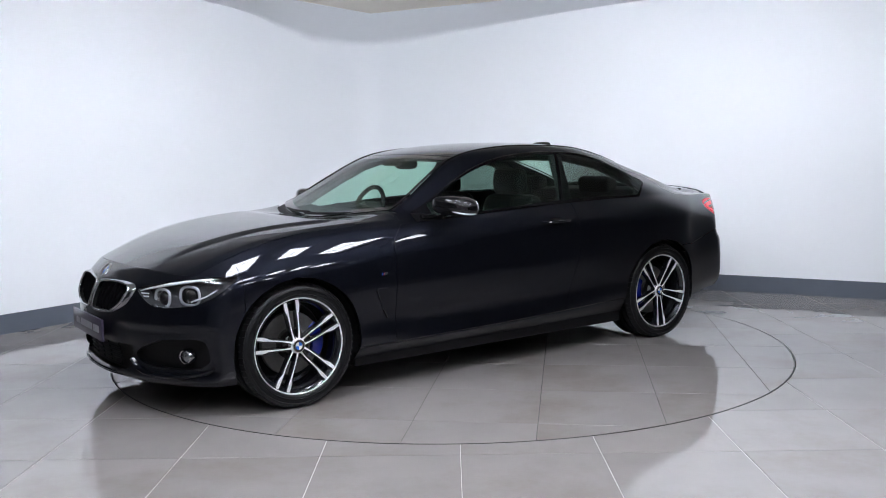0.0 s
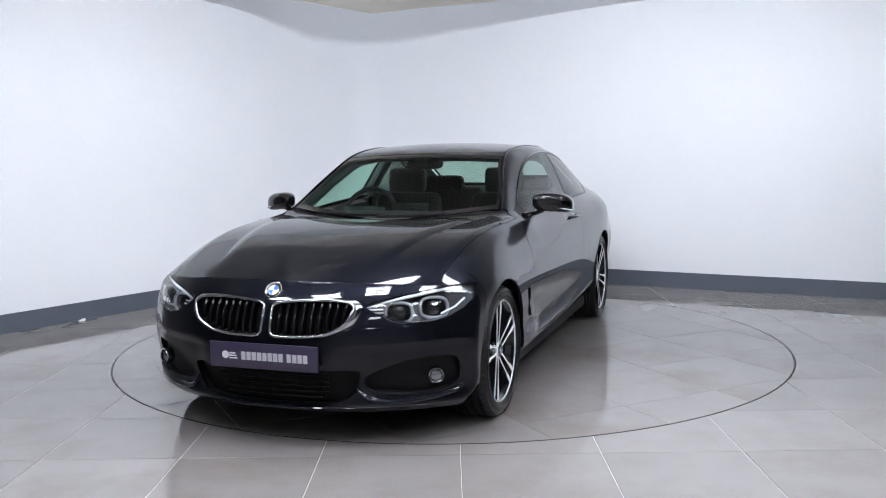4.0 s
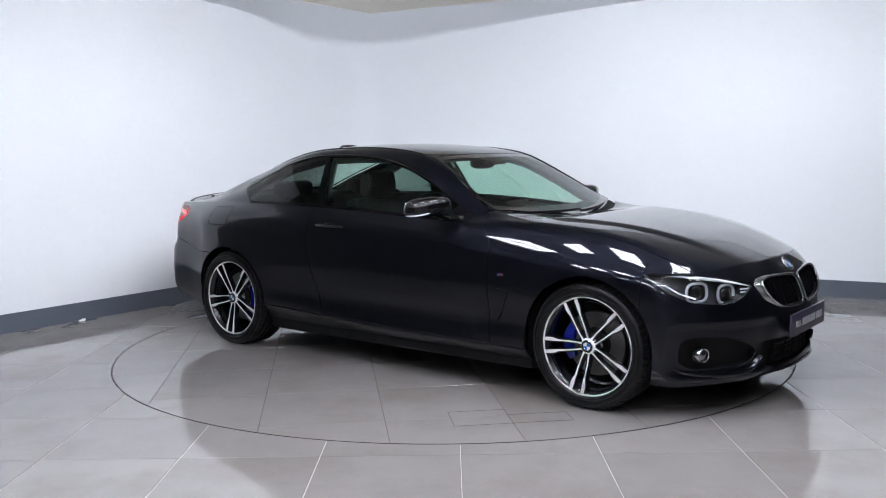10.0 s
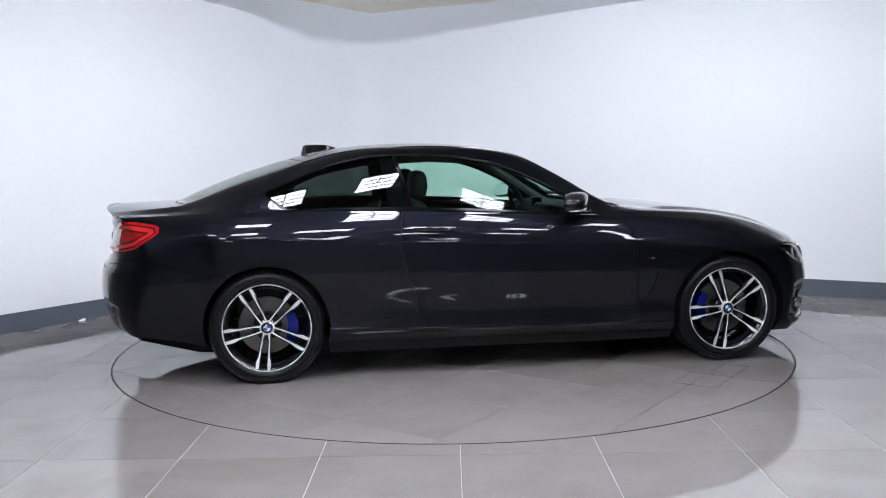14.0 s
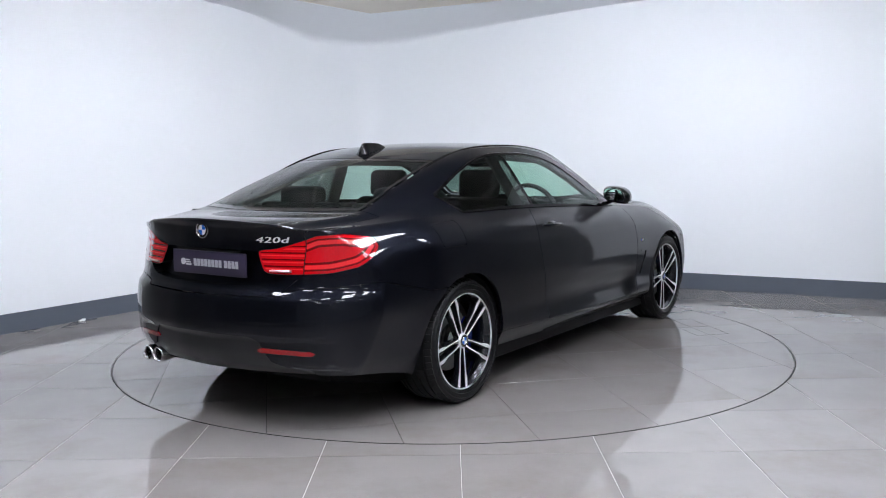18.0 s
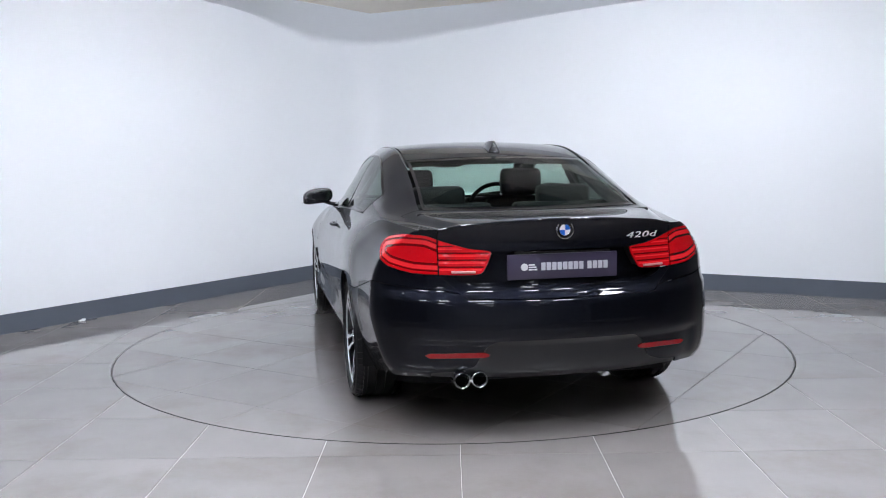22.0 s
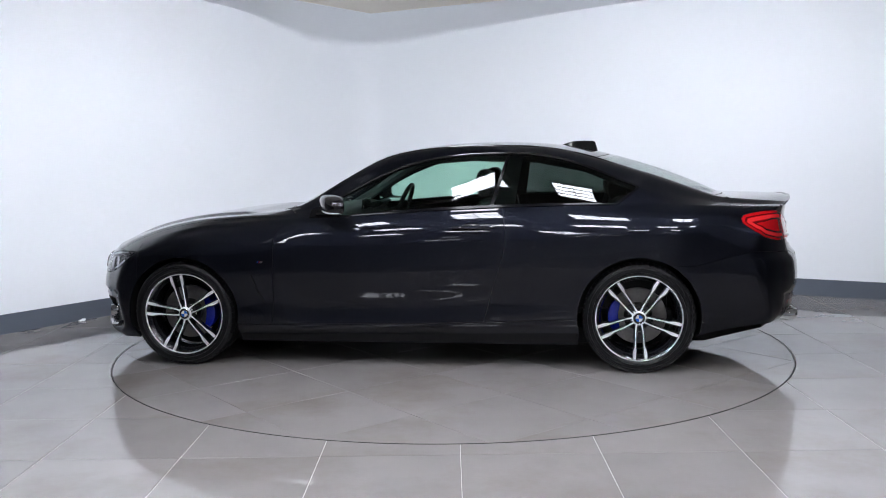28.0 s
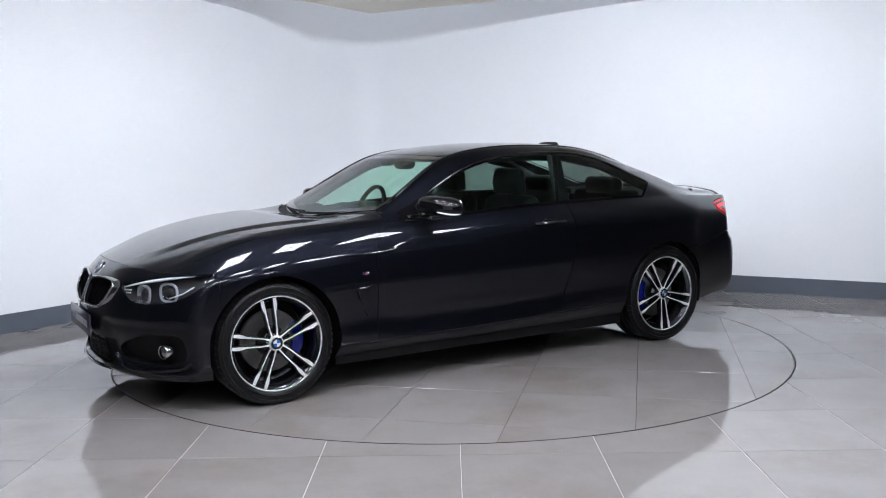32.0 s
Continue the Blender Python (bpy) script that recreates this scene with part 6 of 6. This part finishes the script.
def build_cabin():
    for s in (1, -1):
        y = 0.365 * s
        cushion = slab_profile([(0.12, 0.42), (0.14, 0.52), (-0.35, 0.50), (-0.40, 0.40)], y - 0.25, y + 0.25, 0.04)
        seat = car_part("front_seat", cushion, CABIN, "black leather sports seat")
        back = slab_profile([(-0.34, 0.46), (-0.30, 0.62), (-0.42, 0.99), (-0.48, 1.03), (-0.56, 1.0), (-0.50, 0.60), (-0.46, 0.42)], y - 0.24, y + 0.24, 0.05)
        car_part("backrest", back, CABIN, "", seat)
        for e in (0.21, -0.21):
            bol = slab_profile([(-0.24, 0.50), (-0.26, 0.66), (-0.36, 0.88), (-0.44, 0.90), (-0.42, 0.50)], y + e - 0.05, y + e + 0.05, 0.03)
            car_part("bolster", bol, CABIN, "", seat)
        head = slab_profile([(-0.43, 1.02), (-0.405, 1.10), (-0.42, 1.185), (-0.46, 1.205), (-0.51, 1.18), (-0.52, 1.03)], y - 0.135, y + 0.135, 0.035)
        car_part("headrest", head, CABIN, "", seat)
        rear = slab_profile([(-0.75, 0.42), (-0.75, 0.52), (-1.10, 0.50), (-1.27, 1.03), (-1.38, 1.03), (-1.30, 0.42)], y - 0.30, y + 0.30, 0.04)
        bench = car_part("rear_seat", rear, CABIN, "black leather rear seat")
        rh = slab_profile([(-1.25, 1.00), (-1.235, 1.10), (-1.27, 1.125), (-1.35, 1.11), (-1.36, 1.00)], y - 0.15, y + 0.15, 0.03)
        car_part("headrest", rh, CABIN, "", bench)
    dash = slab_profile([(0.92, 0.60), (0.88, 0.905), (0.74, 0.945), (0.55, 0.962), (0.44, 0.945), (0.38, 0.88), (0.40, 0.70), (0.50, 0.58)], -0.70, 0.70, 0.025)
    dashboard = car_part("dashboard", dash, CABIN, "black dashboard")
    hood = slab_profile([(0.50, 0.94), (0.36, 0.975), (0.33, 0.96), (0.36, 0.93), (0.46, 0.90)], -0.53, -0.20, 0.012)
    car_part("instrument_hood", hood, CABIN, "", dashboard)
    screen = slab_profile([(0.42, 0.93), (0.412, 1.0), (0.402, 1.0), (0.408, 0.93)], -0.12, 0.12, 0.002)
    car_part("centre_screen", screen, PIANO, "", dashboard)
    # steering wheel on the right-hand side
    m = pose(0.22, -0.365, 0.905, 0, -22, 0)
    rim = [m @ Vector((0, 0.185 * math.cos(2 * math.pi * k / 40), 0.185 * math.sin(2 * math.pi * k / 40))) for k in range(40)]
    wheel = car_part("steering_wheel", tube(rim, 0.016, 10, True), CABIN, "black three-spoke steering wheel")
    pad = ellipsoid((0, 0, 0), (0.03, 0.075, 0.065))
    bmesh.ops.transform(pad, matrix=m, verts=pad.verts)
    car_part("wheel_pad", pad, CABIN, "", wheel)
    for a in (0, 180, 270):
        spoke = tube([m @ Vector((0, 0.06 * math.cos(radians(a)), 0.06 * math.sin(radians(a)))), m @ Vector((0, 0.178 * math.cos(radians(a)), 0.178 * math.sin(radians(a))))], 0.016, 8, flat=0.6)
        car_part("wheel_spoke", spoke, SATIN, "", wheel)
    column = tube([m @ Vector((0, 0, 0)), (0.50, -0.365, 0.80)], 0.04, 10)
    car_part("column", column, CABIN, "", wheel)
    mir = car_part("rear_view_mirror", ellipsoid((0.135, 0.0, 1.238), (0.022, 0.125, 0.036), power=3.0), BLACK, "black interior mirror under the windscreen top")
    car_part("mirror_glass", ellipsoid((0.116, 0.0, 1.238), (0.004, 0.112, 0.029), power=3.0), bpy.data.materials["mirror_silver"], "", mir)
    car_part("mirror_stalk", tube([(0.15, 0, 1.25), (0.20, 0, 1.285)], 0.02, 8), BLACK, "", mir)
    car_part("sensor_box", box((0.10, 0.13, 0.03), (0.235, 0, 1.262), 0.01, rot=(0, 29, 0)), BLACK, "", mir)
    # floor, tunnel, shelf, inner sides
    tray = []
    for x, w, z in ((2.10, 0.30, 0.185), (2.0, 0.52, 0.17), (1.80, 0.70, 0.155), (1.06, 0.72, 0.142), (-1.06, 0.72, 0.145), (-1.80, 0.70, 0.165), (-2.15, 0.60, 0.23), (-2.33, 0.35, 0.28)):
        tray.append((x, w, z))
    bm = bmesh.new()
    rows = [[bm.verts.new(p) for p in ((x, w, z), (x, -w, z), (x, -w * 0.95, z + 0.09), (x, w * 0.95, z + 0.09))] for x, w, z in tray]
    for p, q in zip(rows, rows[1:]):
        for k in range(4):
            bm.faces.new((p[k], p[(k + 1) % 4], q[(k + 1) % 4], q[k]))
    bm.faces.new(rows[0])
    bm.faces.new(rows[-1][::-1])
    bmesh.ops.recalc_face_normals(bm, faces=bm.faces)
    car_part("underbody", bm, BLACK, "black underbody tray", smooth=False)
    for s in (1, -1):
        car_part("sill_underside", box((2.10, 0.13, 0.085), (0.0, s * 0.757, 0.193), 0.01), BLACK, smooth=False)
    car_part("cabin_floor", box((2.6, 1.5, 0.03), (-0.3, 0, 0.345)), CABIN, "black cabin floor")
    car_part("centre_tunnel", slab_profile([(0.45, 0.36), (0.45, 0.66), (0.10, 0.60), (-0.60, 0.58), (-0.60, 0.36)], -0.11, 0.11, 0.03), CABIN)
    car_part("parcel_shelf", slab_profile([(-1.32, 0.94), (-1.34, 0.985), (-1.95, 1.02), (-1.98, 0.96)], -0.60, 0.60, 0.008), CABIN, "black rear shelf")
    car_part("firewall", box((0.03, 1.5, 0.62), (0.96, 0, 0.62)), BLACK)
    for s, sh in ((1, DOOR_SHEET), (-1, mirrored(DOOR_SHEET))):
        put("door_card", moved(sh, -0.055), CABIN, CAR, "black inner door panel", flange=-0.04)
        car_part("rear_side_panel", box((0.95, 0.03, 0.62), (-1.10, s * 0.74, 0.68), 0.008), CABIN)
        post = slab_profile([(-0.56, 0.98), (-0.62, 1.28), (-0.72, 1.285), (-0.67, 0.98)], 0, 0.02, 0.004)
        for v in post.verts:
            v.co.y = s * (0.755 - (v.co.z - 0.98) * 0.56 + (v.co.y - 0.02))
        bmesh.ops.recalc_face_normals(post, faces=post.faces)
        car_part("pillar_lining", post, LINING)
        rail = [(0.66, 0.695, 0.93), (0.50, 0.665, 1.02), (0.32, 0.605, 1.135), (0.14, 0.545, 1.235), (0.0, 0.53, 1.275), (-0.40, 0.53, 1.30), (-0.80, 0.53, 1.285), (-1.10, 0.545, 1.225), (-1.40, 0.58, 1.10), (-1.62, 0.62, 1.01)]
        car_part("pillar_lining", tube([(x, s * (y - 0.012), z - 0.012) for x, y, z in rail], 0.034, 8), LINING)
    lining = joined(ROOF_SHEET, mirrored(ROOF_SHEET))
    put("roof_lining", moved(lining, -0.045), LINING, CAR, "anthracite roof lining")


build_headlamps()
build_taillamps()
build_grille()
build_mirrors()
build_side_trim()
build_rear_trim()
build_cabin()


# ---- what moves: the turntable and the car on it ----
TURN = [(0, -143.32), (0.5, -143.08), (1, -141.07), (1.5, -137.85), (2, -132.65), (2.5, -126.85), (3, -120.98), (3.5, -115.04), (5.5, -91.34),
        (7, -73.43), (9, -50.0), (11, -26.34), (13, -2.69), (14.5, 14.7), (16.5, 38.1), (18, 55.3), (20, 78.6), (22, 102.2), (24, 125.5), (25.5, 142.9),
        (27.5, 166.6), (29, 184.1), (30, 195.7), (30.5, 201.4), (31, 206.9), (31.5, 210.3), (32, 211.98)]


def motions():
    rows = [(t, pose(0, 0, 0, 0, 0, a)) for t, a in TURN]
    walk(TABLE, rows)
    walk(CAR, rows)


motions()
